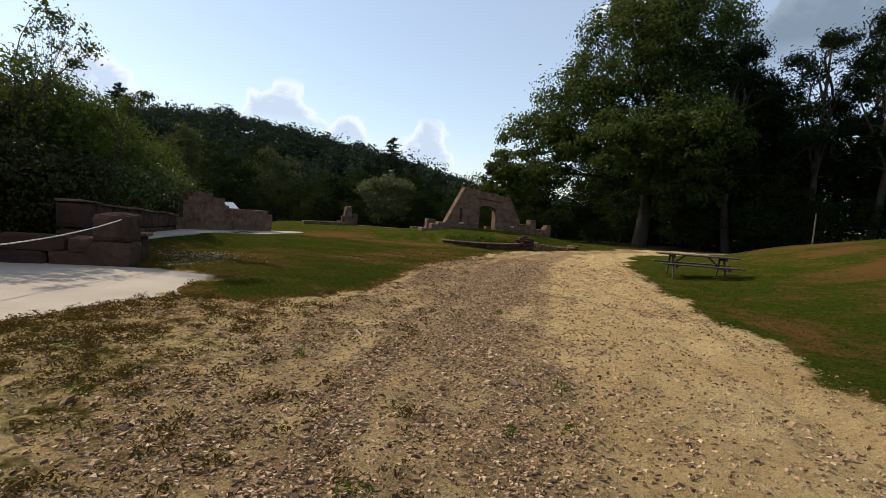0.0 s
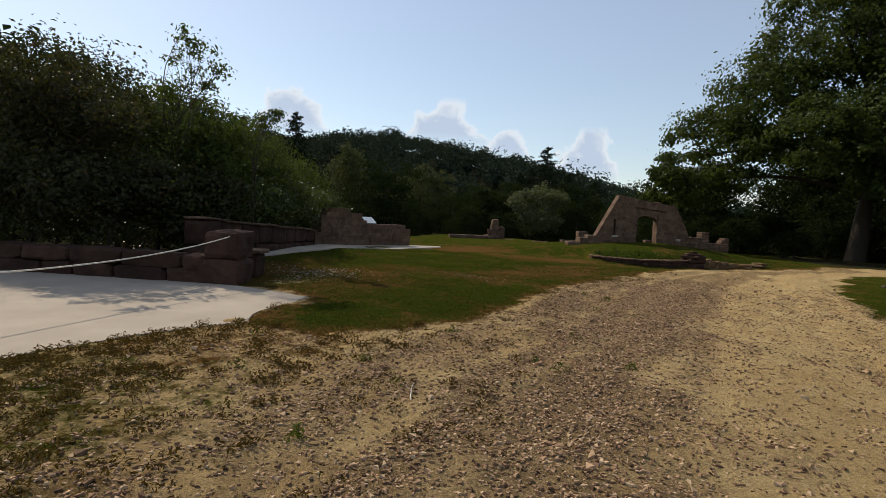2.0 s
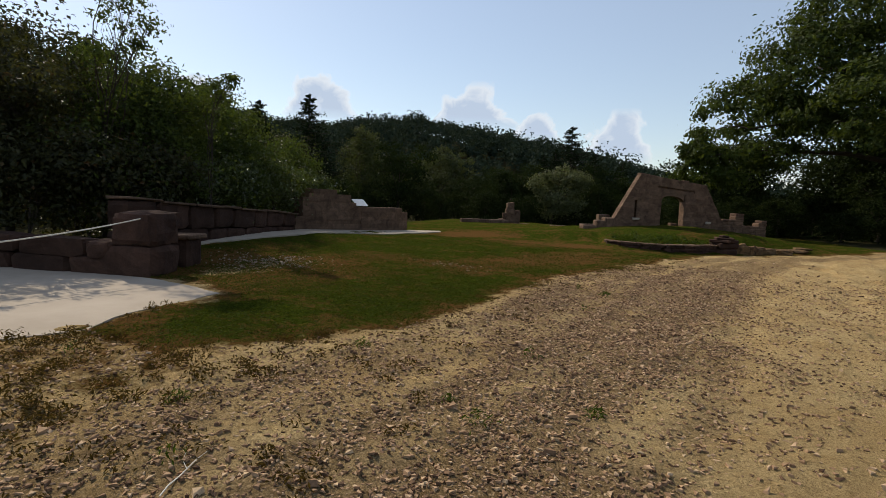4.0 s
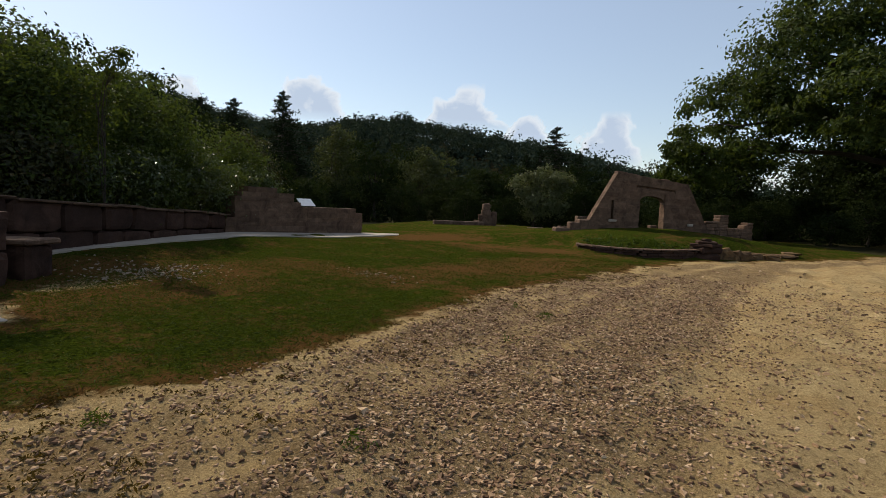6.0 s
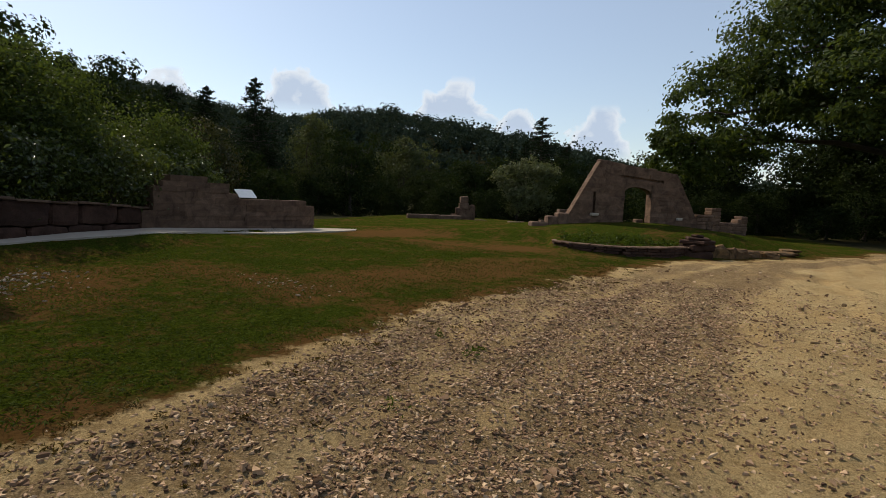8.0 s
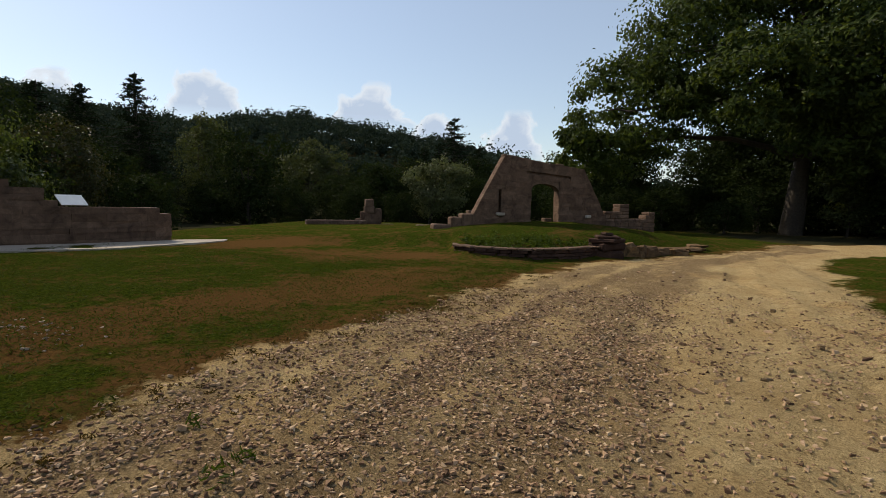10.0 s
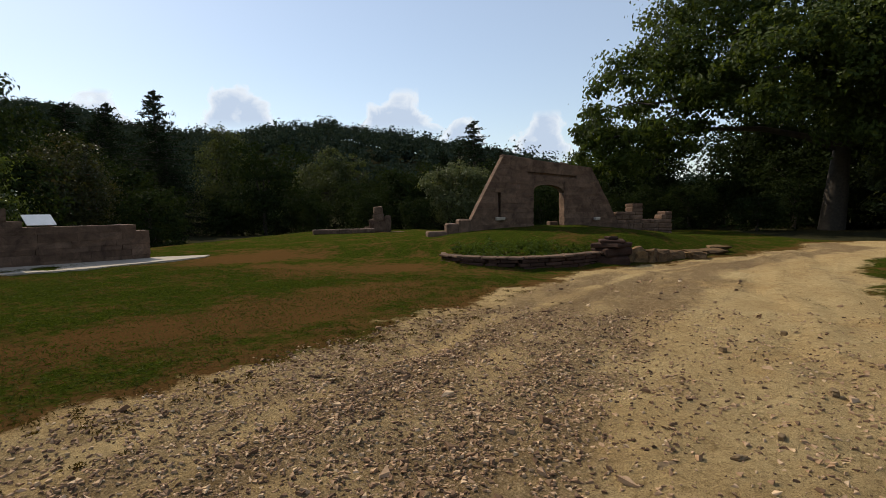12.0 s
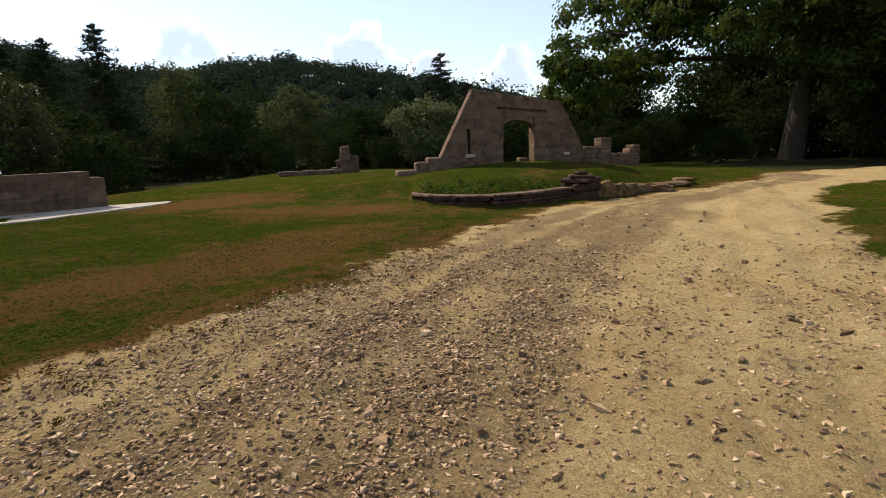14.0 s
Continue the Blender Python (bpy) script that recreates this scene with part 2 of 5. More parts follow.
M_gravel, M_slab = gravel_material(), slab_material()
M_cloud = cloud_material("cloud", (0.92, 0.96, 1.0), (0.56, 0.66, 0.82), 1.0, 1.1)
M_cloud_dark = cloud_material("grey_cloud", (0.36, 0.44, 0.54), (0.22, 0.29, 0.38), 0.9, 0.6)

# ---- mesh helpers ----


def npmesh(name, verts, quads, mat, smooth=False):
    me = bpy.data.meshes.new(name)
    verts, quads = np.asarray(verts, dtype=np.float32), np.asarray(quads, dtype=np.int32)
    me.vertices.add(len(verts))
    me.vertices.foreach_set("co", verts.ravel())
    me.loops.add(quads.size)
    me.loops.foreach_set("vertex_index", quads.ravel())
    me.polygons.add(len(quads))
    me.polygons.foreach_set("loop_start", np.arange(0, quads.size, quads.shape[1], dtype=np.int32))
    me.update(calc_edges=True)
    me.polygons.foreach_set("use_smooth", np.full(len(quads), smooth))
    me.materials.append(mat)
    return me


def part(name, bm, material, parent, label=""):
    me = bpy.data.meshes.new(name)
    bm.to_mesh(me)
    bm.free()
    me.materials.append(material)
    ob = new(name, me)
    ob.parent = parent
    if label:
        ob["label"] = label
    return ob


def tube(points, radii, sides=6):
    """Vertices and faces of a tapered round limb through the points."""
    pts = [Vector(p) for p in points]
    V, F = [], []
    for i, (p, r) in enumerate(zip(pts, radii)):
        d = (pts[min(i + 1, len(pts) - 1)] - pts[max(i - 1, 0)]).normalized()
        a = d.orthogonal().normalized() if abs(d.z) < 0.99 else Vector((1, 0, 0))
        a = (a - d * a.dot(d)).normalized()
        b = d.cross(a)
        for k in range(sides):
            t = 2 * math.pi * k / sides
            V.append(p + (a * math.cos(t) + b * math.sin(t)) * r)
    for i in range(len(pts) - 1):
        for k in range(sides):
            j = (k + 1) % sides
            F.append((i * sides + k, i * sides + j, (i + 1) * sides + j, (i + 1) * sides + k))
    return V, F


def joined(pieces):
    V, F, o = [], [], 0
    for v, f in pieces:
        V += [tuple(x) for x in v]
        F += [tuple(i + o for i in q) for q in f]
        o += len(v)
    return V, F


def leaf_quads(rng, centres, length, width, normals_up=0.5, outward=None):
    """One bent, pointed leaf at every centre."""
    n = len(centres)
    nrm = rng.normal(size=(n, 3))
    nrm[:, 2] += normals_up * 2
    if outward is not None:
        nrm += outward * 1.5
    nrm /= np.linalg.norm(nrm, axis=1)[:, None]
    ax = np.cross(nrm, rng.normal(size=(n, 3)))
    ax /= np.linalg.norm(ax, axis=1)[:, None] + 1e-9
    sd = np.cross(nrm, ax)
    L = (length * rng.uniform(0.6, 1.35, n))[:, None]
    W = (width * rng.uniform(0.6, 1.35, n))[:, None]
    V = np.empty((n, 4, 3))
    V[:, 0] = centres - ax * L * 0.5
    V[:, 1] = centres + sd * W * 0.5 + nrm * W * 0.15
    V[:, 2] = centres + ax * L * 0.5 - nrm * L * 0.12
    V[:, 3] = centres - sd * W * 0.5 + nrm * W * 0.15
    return V.reshape(-1, 3), np.arange(n * 4).reshape(-1, 4)


def smooth(a, b, x):
    t = np.clip((x - a) / (b - a), 0, 1)
    return t * t * (3 - 2 * t)


# ---- lie of the land ----
LAWN_LEFT = np.array([(-3.7, 8.7), (-2.4, 8.25), (-1.2, 9.6), (-0.2, 12.2), (0.0, 14.2), (0.45, 16.0), (1.3, 17.7), (2.25, 20.1), (3.3, 22.2), (5.0, 25.0),
                      (8.4, 28.0), (12.0, 31.5), (14.0, 34.5), (22, 38.5), (50, 46), (70, 90), (-90, 90), (-90, 11.6), (-9, 12.2), (-4.1, 11.0), (-4.0, 9.4)])
LAWN_RIGHT = np.array([(4.2, 1.0), (4.6, 4.8), (5.15, 7.0), (5.4, 9.3), (7.0, 14.7), (8.4, 19.6), (9.5, 22.3), (11, 25.7), (13.2, 28.9), (15.0, 30.0),
                       (20, 32.5), (40, 39), (90, 45), (90, -60), (3.5, -60), (4.0, -6)])


def signed(poly, x, y):
    """Distance to the outline, positive inside."""
    best, inside = np.full(x.shape, 1e9), np.zeros(x.shape, bool)
    for (ax, ay), (bx, by) in zip(poly, np.roll(poly, -1, axis=0)):
        dx, dy = bx - ax, by - ay
        t = np.clip(((x - ax) * dx + (y - ay) * dy) / (dx * dx + dy * dy), 0, 1)
        best = np.minimum(best, np.hypot(x - ax - t * dx, y - ay - t * dy))
        inside ^= ((ay > y) != (by > y)) & (x < dx * (y - ay) / (dy if dy else 1e-9) + ax)
    return np.where(inside, best, -best)


def waves(x, y, seed, scale):
    """A cheap smooth unevenness, about -1 to 1."""
    r = np.random.RandomState(seed)
    s = np.zeros_like(x)
    for k in range(7):
        a, f, p = r.uniform(0, 6.28), scale * r.uniform(0.6, 2.4), r.uniform(0, 6.28)
        s += np.sin((x * math.cos(a) + y * math.sin(a)) * f + p + 1.3 * np.sin((y * math.cos(a) - x * math.sin(a)) * f * 0.7 + p)) / 3.2
    return s


RING = [(1.50, 26.35), (1.60, 25.75), (1.95, 25.38), (2.6, 25.08), (3.4, 24.98), (4.25, 25.45), (4.9, 26.05), (5.35, 26.6)]
PLANTER = np.array(RING + [(7, 28), (6, 31), (1, 30)])
FACE = radians(20)                       # the ruined gateway's front runs along this line
GATE = np.array((3.73, 30.40))


def height(x, y):
    x, y = np.asarray(x, float), np.asarray(y, float)
    dl, dr = signed(LAWN_LEFT, x, y), signed(LAWN_RIGHT, x, y)
    z = np.full(x.shape, -0.09)
    z += 0.17 * smooth(10, 24, y) * smooth(1.0, -5.0, x) * smooth(0, 3, dl)
    z += 0.20 * smooth(-6.2, -7.4, x) * smooth(11.6, 13.2, y) * smooth(26, 18, y)
    # the mound under the gateway
    u = (x - GATE[0]) * math.cos(FACE) + (y - GATE[1]) * math.sin(FACE)
    w = -(x - GATE[0]) * math.sin(FACE) + (y - GATE[1]) * math.cos(FACE)
    m = np.exp(-((u - 0.7) / np.where(u > 0.7, 4.3, 4.8)) ** 2 / 2) * np.exp(-(w / np.where(w < 0, 3.2, 6.0)) ** 2 / 2)
    kerb = signed(PLANTER, x, y)
    m = m * (1 - 0.7 * smooth(0.0, -0.3, kerb) * smooth(28.2, 26.6, y - 0.5 * np.maximum(0, x - 5)))
    z += 0.88 * m * smooth(0.1, 2.2, dl)
    # the lawn by the picnic table climbs towards the wood
    side = x - np.interp(y, (-60, 1, 4.8, 9.3, 14.7, 19.6, 25.7, 30, 36, 46), (3.5, 4.2, 4.6, 5.4, 7.0, 8.4, 11.0, 14.5, 20, 32))
    z += (0.132 * np.clip(side, 0, 14) + 0.04 * np.clip(side - 14, 0, 30)) * smooth(0, 8, side)
    # ground falls to the stream behind, then the wooded hill
    far = np.maximum(0, y - 46)
    z -= 1.6 * smooth(0, 20, far) * smooth(25, 0, x)
    z -= 1.5 * smooth(-10.5, -16, x) * smooth(60, 30, y) * smooth(12, 16, y)
    ridge = np.interp(x, (-330, -240, -178, -138, -104, -66, -44, -10, 6, 30, 80), (56, 49.5, 40.5, 30, 26.5, 29, 24.3, 18, 13.5, 4, -2))
    z += ridge * smooth(95, 190, y)
    return z


def spot(x, y):
    return float(height(np.array([x]), np.array([y]))[0])


def across(x, y):
    """How far across the drive a place lies: 0 at the lawn's edge, 1 at the edge by the picnic table."""
    a = np.interp(y, (0, 8, 12, 16, 20, 25, 28, 32), (-3.0, -1.8, -0.4, 0.4, 2.2, 5.0, 8.4, 12.4))
    b = np.interp(y, (1, 4.8, 9.3, 14.7, 19.6, 25.7, 29, 32), (4.2, 4.6, 5.4, 7.0, 8.4, 11.0, 13.2, 17.0))
    return (x - a) / (b - a)


def relief(x, y, road):
    """Small unevenness, and the wheel ruts along the drive."""
    near = smooth(60, 25, np.hypot(x, y - 10)) * (1 - 0.85 * smooth(-3.6, -4.6, x) * smooth(11.8, 11.0, y))
    z = near * (0.014 * waves(x, y, 11, 6.0) * road + (0.005 + 0.005 * road) * waves(x, y, 12, 15.0) + road * 0.004 * waves(x, y, 17, 34.0) + road * 0.022 * np.clip(waves(x, y, 18, 9.0) - 0.75, 0, 0.6) + 0.018 * waves(x, y, 13, 2.2))
    rut = x - (1.9 + 0.11 * y + 0.0045 * y * y) + 0.12 * waves(x, y, 14, 0.8)
    ruts = np.exp(-((rut - 1.0) / 0.2) ** 2) + np.exp(-((rut - 2.7) / 0.22) ** 2) + 0.6 * np.exp(-((rut + 0.8) / 0.3) ** 2) - 0.6 * np.exp(-((rut - 1.4) / 0.15) ** 2) - 0.5 * np.exp(-((rut - 2.2) / 0.16) ** 2)
    sandy = smooth(0.52, 0.66, across(x, y))             # churned by wheels on the sandy side
    tracks = sum(np.exp(-((rut - o + 0.10 * np.sin(y * 1.1 + 5 * o)) / 0.07) ** 2) * (0.6 + 0.4 * np.sin(y * 21 + o)) for o in (0.4, 0.75, 1.7, 1.95, 3.0))
    churn = 0.016 * np.clip(waves(x, y, 23, 6.5) - 0.3, 0, 1) - 0.020 * tracks
    return z + near * road * (sandy * churn - 0.055 * ruts * (0.75 + 0.35 * waves(x, y, 19, 5.0)))


def surface(x, y):
    dl, dr = signed(LAWN_LEFT, x, y), signed(LAWN_RIGHT, x, y)
    return height(x, y) + relief(x, y, smooth(0.2, -0.3, np.maximum(dl, dr)))


def gravel_at(x, y):
    """How thickly crushed stone lies: thrown into streaks along the wheel tracks, thin on the sandy far side."""
    c = across(x, y) + 0.015 * waves(x, y, 15, 1.1)
    r = np.random.RandomState(4)
    streak = sum(np.sin(c * k + r.uniform(0, 6.28) + 0.6 * np.sin(y * r.uniform(0.15, 0.5) + k)) for k in (17, 26, 37, 53, 71)) / 2.4
    body = np.interp(c, (-0.2, 0.0, 0.12, 0.26, 0.46, 0.57, 0.72, 1.0), (0.26, 0.40, 0.64, 0.90, 0.88, 0.42, 0.22, 0.28))
    return np.clip(body * (0.88 + 0.20 * streak) + 0.12 * waves(x, y, 3, 1.4) + 0.12 * waves(x, y, 6, 4.0), 0, 1)


def axis(lo, a, b, hi, step, grow=1.14):
    mid = list(np.arange(a, b + 1e-6, step))
    s, left, right = step, [], []
    p = a
    while p > lo:
        s *= grow
        p -= s
        left.append(p)
    s, p = step, b
    while p < hi:
        s *= grow
        p += s
        right.append(p)
    return np.array(left[::-1] + mid + right)


def two_steps(lo, a, b, c, d, hi, fine, coarse):
    """Close-set lines from b to c, wider ones to a and d, widening further out."""
    wide = axis(lo, a, d, hi, coarse)
    return np.concatenate([wide[wide < b - fine], np.arange(b, c, fine), wide[wide > c + fine]])


gx, gy = two_steps(-900, -9, -5.2, 8.6, 14, 900, 0.07, 0.14), two_steps(-300, -1, 1.2, 20.5, 33, 1500, 0.07, 0.14)
X, Y = np.meshgrid(gx, gy)
Z = height(X, Y)
dL, dR = signed(LAWN_LEFT, X, Y), signed(LAWN_RIGHT, X, Y)
on_road = smooth(0.2, -0.3, np.maximum(dL, dR))
Z += relief(X, Y, on_road)
nx, ny = len(gx), len(gy)
idx = np.arange(nx * ny).reshape(ny, nx)
quads = np.stack([idx[:-1, :-1], idx[:-1, 1:], idx[1:, 1:], idx[1:, :-1]], -1).reshape(-1, 4)
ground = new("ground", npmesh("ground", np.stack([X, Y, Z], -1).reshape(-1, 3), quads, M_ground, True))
tagged(ground, "sandy gravel drive between mown lawns, with woodland floor beyond", "ground", kind="structure")
verge = smooth(-0.2, -2.6, X) * smooth(9.3, 8.0, Y) * 0.5 + 0.3 * smooth(0.9, -0.1, X + 0.7) * smooth(8, 10, Y) * smooth(-1.6, 0, dL)
grass_cover = np.clip(np.maximum(smooth(-0.75, 0.6, np.maximum(dL, dR) + 0.22 * waves(X, Y, 21, 1.7) + 0.10 * waves(X, Y, 22, 5.0)), verge), 0, 1)
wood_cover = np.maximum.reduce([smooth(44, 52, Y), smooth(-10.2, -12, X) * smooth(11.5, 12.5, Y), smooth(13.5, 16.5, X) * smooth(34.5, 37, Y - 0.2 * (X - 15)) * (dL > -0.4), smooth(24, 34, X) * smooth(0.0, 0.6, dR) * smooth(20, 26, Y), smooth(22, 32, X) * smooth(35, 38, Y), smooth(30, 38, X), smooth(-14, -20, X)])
def worn(cx, cy, rx, ry, turn):
    c, q = math.cos(radians(turn)), math.sin(radians(turn))
    return np.exp(-((((X - cx) * c + (Y - cy) * q) / rx) ** 2 + (((Y - cy) * c - (X - cx) * q) / ry) ** 2))


brown = 0.30 * worn(0.5, 20.6, 2.3, 0.9, 62) + 0.26 * worn(-0.6, 18.4, 1.6, 0.7, 50) + 0.28 * worn(-4.2, 26.2, 1.7, 1.3, 40) + 0.5 * worn(-5.3, 13.4, 1.5, 2.0, 0) \
    + 0.26 * worn(-2.3, 16.2, 1.7, 0.6, -10) + 0.2 * worn(-0.5, 24.5, 2.5, 0.9, 20) + 0.12 * smooth(0.8, 0.0, dL) * (dL > -2) \
    + 0.22 * worn(14.5, 15.0, 3.0, 0.9, 25) + 0.20 * worn(17.5, 20.5, 3.5, 1.0, 30) + 0.18 * worn(11.0, 11.0, 1.6, 0.6, 40) + 0.2 * worn(6.4, 8.6, 1.6, 0.5, 75) + 0.16 * worn(20, 25, 4, 1.2, 20)
grass_cover *= 1 - 0.55 * worn(-5.5, 13.0, 0.9, 1.5, 0)           # bare soil below the path
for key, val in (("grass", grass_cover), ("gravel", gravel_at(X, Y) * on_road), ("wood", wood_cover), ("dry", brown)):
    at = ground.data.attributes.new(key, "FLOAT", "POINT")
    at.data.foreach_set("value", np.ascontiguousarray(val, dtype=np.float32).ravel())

# ---- concrete slab and path ----


def flat_slab(name, outline, thick, label, lift=0.015, level=None):
    bm = bmesh.new()
    top = [bm.verts.new((x, y, (spot(x, y) if level is None else level) + lift)) for x, y in outline]
    f = bm.faces.new(top)
    if f.normal.z < 0:
        f.normal_flip()
    ext = bmesh.ops.extrude_face_region(bm, geom=[f])
    for v in ext["geom"]:
        if isinstance(v, bmesh.types.BMVert):
            v.co.z -= thick
    bmesh.ops.triangulate(bm, faces=[g for g in bm.faces if len(g.verts) > 4])
    bmesh.ops.recalc_face_normals(bm, faces=bm.faces)
    ob = part(name, bm, M_slab, None)
    return tagged(ob, label, "pavement", kind="structure")


def ragged(points, step, jitter, seed):
    r, out = random.Random(seed), []
    for (ax, ay), (bx, by) in zip(points, points[1:]):
        k = max(1, int(math.hypot(bx - ax, by - ay) / step))
        for i in range(k):
            out.append((ax + (bx - ax) * i / k + r.uniform(-jitter, jitter), ay + (by - ay) * i / k + r.uniform(-jitter, jitter)))
    return out + [points[-1]]


flat_slab("pavement_slab", ragged([(-5.4, -1.0), (-5.0, 3.0), (-4.65, 6.0), (-4.5, 6.9), (-4.15, 7.9), (-3.68, 8.5), (-3.95, 9.0), (-4.0, 9.6), (-4.05, 10.8), (-5.3, 11.2), (-6.2, 11.3)], 0.3, 0.05, 5)
          + [(-14.0, 10.6), (-14.0, -1.0)], 0.12, "pale concrete slab with a crumbled edge, dappled with shade", 0.0, -0.078)
PATH_EDGE = [(-7.2, 13.0), (-7.75, 14.2), (-7.85, 15.6), (-7.7, 17.6), (-7.45, 19.6), (-6.9, 21.6), (-6.2, 24.0), (-5.5, 26.0), (-5.75, 26.6)]
flat_slab("pavement_path", ragged(PATH_EDGE, 0.4, 0.03, 6) + [(-7.0, 26.0), (-8.0, 23.3), (-9.0, 20.6), (-8.8, 17.8), (-8.3, 14.5), (-7.9, 13.2)], 0.1, "narrow pale concrete path along the stone wall", 0.035)

# ---- masonry ----


def block(xb, xt, zb, zt, y0, y1, rng, bev, rough):
    """One dressed stone: xb, xt are its ends below and above."""
    bm = bmesh.new()
    vs = []
    for z, (a, b) in ((zb, xb), (zt, xt)):
        for y in (y0, y1):
            for x in (a, b):
                vs.append(bm.verts.new((x + rng.uniform(-1, 1) * rough * 0.5, y + rng.uniform(-1, 1) * rough, z + rng.uniform(-1, 1) * rough * 0.35)))
    for f in ((0, 1, 5, 4), (3, 2, 6, 7), (2, 0, 4, 6), (1, 3, 7, 5), (4, 5, 7, 6), (2, 3, 1, 0)):
        bm.faces.new([vs[i] for i in f])
    bmesh.ops.recalc_face_normals(bm, faces=bm.faces)
    bmesh.ops.bevel(bm, geom=list(bm.edges), offset=bev, segments=1, affect="EDGES", profile=0.6)
    for v in bm.verts:
        v.co += Vector((rng.uniform(-1, 1), rng.uniform(-1, 1), rng.uniform(-1, 1))) * bev * 0.3
    return bm


def spans(inside, z, lo, hi):
    xs = np.arange(lo, hi, 0.02)
    out, start = [], None
    for x in xs:
        ok = inside(x, z)
        if ok and start is None:
            start = x
        if not ok and start is not None:
            out.append((start, x))
            start = None
    return out + ([(start, hi)] if start is not None else [])


def masonry(thing, inside, lo, hi, z0, z1, thick, course, length, mat, seed, bev=0.018, rough=0.012, gap=0.007, ends=None):
    """Courses of stones wherever inside(x, z) holds, with a recessed mortar core."""
    rng = random.Random(seed)
    z, core = z0, []
    while z < z1 - 0.05:
        h = min(course * rng.uniform(0.75, 1.25), z1 - z)
        if z1 - z - h < course * 0.5:
            h = z1 - z
        for a, b in spans(inside, z + h * 0.5, lo, hi):
            a0 = a1 = a
            b0 = b1 = b
            if ends and abs(a - ends[0](z + h * 0.5)) < 0.04:
                a0, a1 = ends[0](z), ends[0](z + h)
            if ends and abs(b - ends[1](z + h * 0.5)) < 0.04:
                b0, b1 = ends[1](z), ends[1](z + h)
            if max(b0 - a0, b1 - a1) < 0.06:
                continue
            core.append((a0, b0, a1, b1, z, z + h))
            cuts, p = [0.0], 0.0
            w = max(b0 - a0, b1 - a1)
            while True:
                p += length * rng.uniform(0.55, 1.5)
                if p > w - length * 0.4:
                    break
                cuts.append(p / w)
            cuts.append(1.0)
            for s, e in zip(cuts, cuts[1:]):
                xb = (a0 + (b0 - a0) * s + gap, a0 + (b0 - a0) * e - gap)
                xt = (a1 + (b1 - a1) * s + gap, a1 + (b1 - a1) * e - gap)
                out = rng.uniform(0, 0.02)
                bm = block(xb, xt, z + gap, z + h - gap, -out, thick + rng.uniform(0, 0.02), rng, min(bev, h * 0.2), rough)
                part("stone", bm, mat, thing)
        z += h
    bm = bmesh.new()
    for a0, b0, a1, b1, za, zb in core:
        vs = [bm.verts.new(c) for c in ((a0 + .02, .03, za), (b0 - .02, .03, za), (b0 - .02, thick - .03, za), (a0 + .02, thick - .03, za), (a1 + .02, .03, zb), (b1 - .02, .03, zb), (b1 - .02, thick - .03, zb), (a1 + .02, thick - .03, zb))]
        for f in ((0, 1, 5, 4), (1, 2, 6, 5), (2, 3, 7, 6), (3, 0, 4, 7), (4, 5, 6, 7), (3, 2, 1, 0)):
            bm.faces.new([vs[i] for i in f])
    core_ob = part("mortar_core", bm, M_mortar, thing)
    core_ob["kind"] = "stuff"


def thing(name, m, label, category, group="", kind=""):
    ob = new(name)
    ob.matrix_world = m
    return tagged(ob, label, category, group, kind)


def stone_part(parent, name, xa, xb, ya, yb, za, zb, seed, mat, bev=0.03, rough=0.02, label=""):
    return part(name, block((xa, xb), (xa, xb), za, zb, ya, yb, random.Random(seed), bev, rough), mat, parent, label)


def gate_left(z):
    return -2.14 + (z - 1.05) * (2.14 - 1.05) / 2.05


def gate_right(z):
    return 3.12 - (z - 0.62) * 0.42


def gate_outline(x, z):
    # local: x along the front from the left jamb; level courses, settled to the right afterwards
    if not (gate_left(z) < x < gate_right(z) and z < (3.14 if x < -0.05 or 0.98 < x < 1.25 else 3.04)):
        return False
    if -0.01 < x < 1.07 and z < 2.37:
        return False
    if -0.2 < x < 1.52 and 2.37 < z < 2.75:
        return False                                    # lintel stones set in separately
    return not (-1.25 < x < -1.15 and 1.13 < z < 1.92)


GATE_M = Matrix.Translation((GATE[0], GATE[1], 0)) @ Matrix.Rotation(FACE, 4, "Z")
gate = thing("ruined_gateway", GATE_M, "ruined sandstone gateway with sloping shoulders and a low-arched doorway", "ruin")
masonry(gate, gate_outline, -3.0, 4.2, 0.20, 3.14, 0.44, 0.185, 0.50, M_stone, 21, 0.004, 0.014, 0.0, (gate_left, gate_right))
bm = bmesh.new()
for k in range(14):                                      # the low arch is cut from one stone
    xa, xb = -0.005 + 1.07 * k / 14, -0.005 + 1.07 * (k + 1) / 14
    za, zb = (2.02 + 0.25 * math.sqrt(max(0.0, 1 - ((x - 0.53) / 0.535) ** 2)) for x in (xa, xb))
    vs = [bm.verts.new(c) for c in ((xa, 0.012, za), (xb, 0.012, zb), (xb, 0.43, zb), (xa, 0.43, za), (xa, 0.012, 2.366), (xb, 0.012, 2.366), (xb, 0.43, 2.366), (xa, 0.43, 2.366))]
    for f in ((0, 1, 5, 4), (2, 3, 7, 6), (3, 2, 1, 0), (4, 5, 6, 7)):
        bm.faces.new([vs[i] for i in f])
bmesh.ops.remove_doubles(bm, verts=list(bm.verts), dist=0.0005)
part("arch_stone", bm, M_stone, gate, "smooth sandstone arch over the doorway")
stone_part(gate, "lintel", -0.2, 1.52, 0.0, 0.43, 2.367, 2.587, 3, M_stone, 0.006, 0.004)
stone_part(gate, "lintel_beam", -0.2, 1.52, 0.09, 0.42, 2.588, 2.745, 4, M_stone, 0.006, 0.004, "recessed beam stone above the lintel")
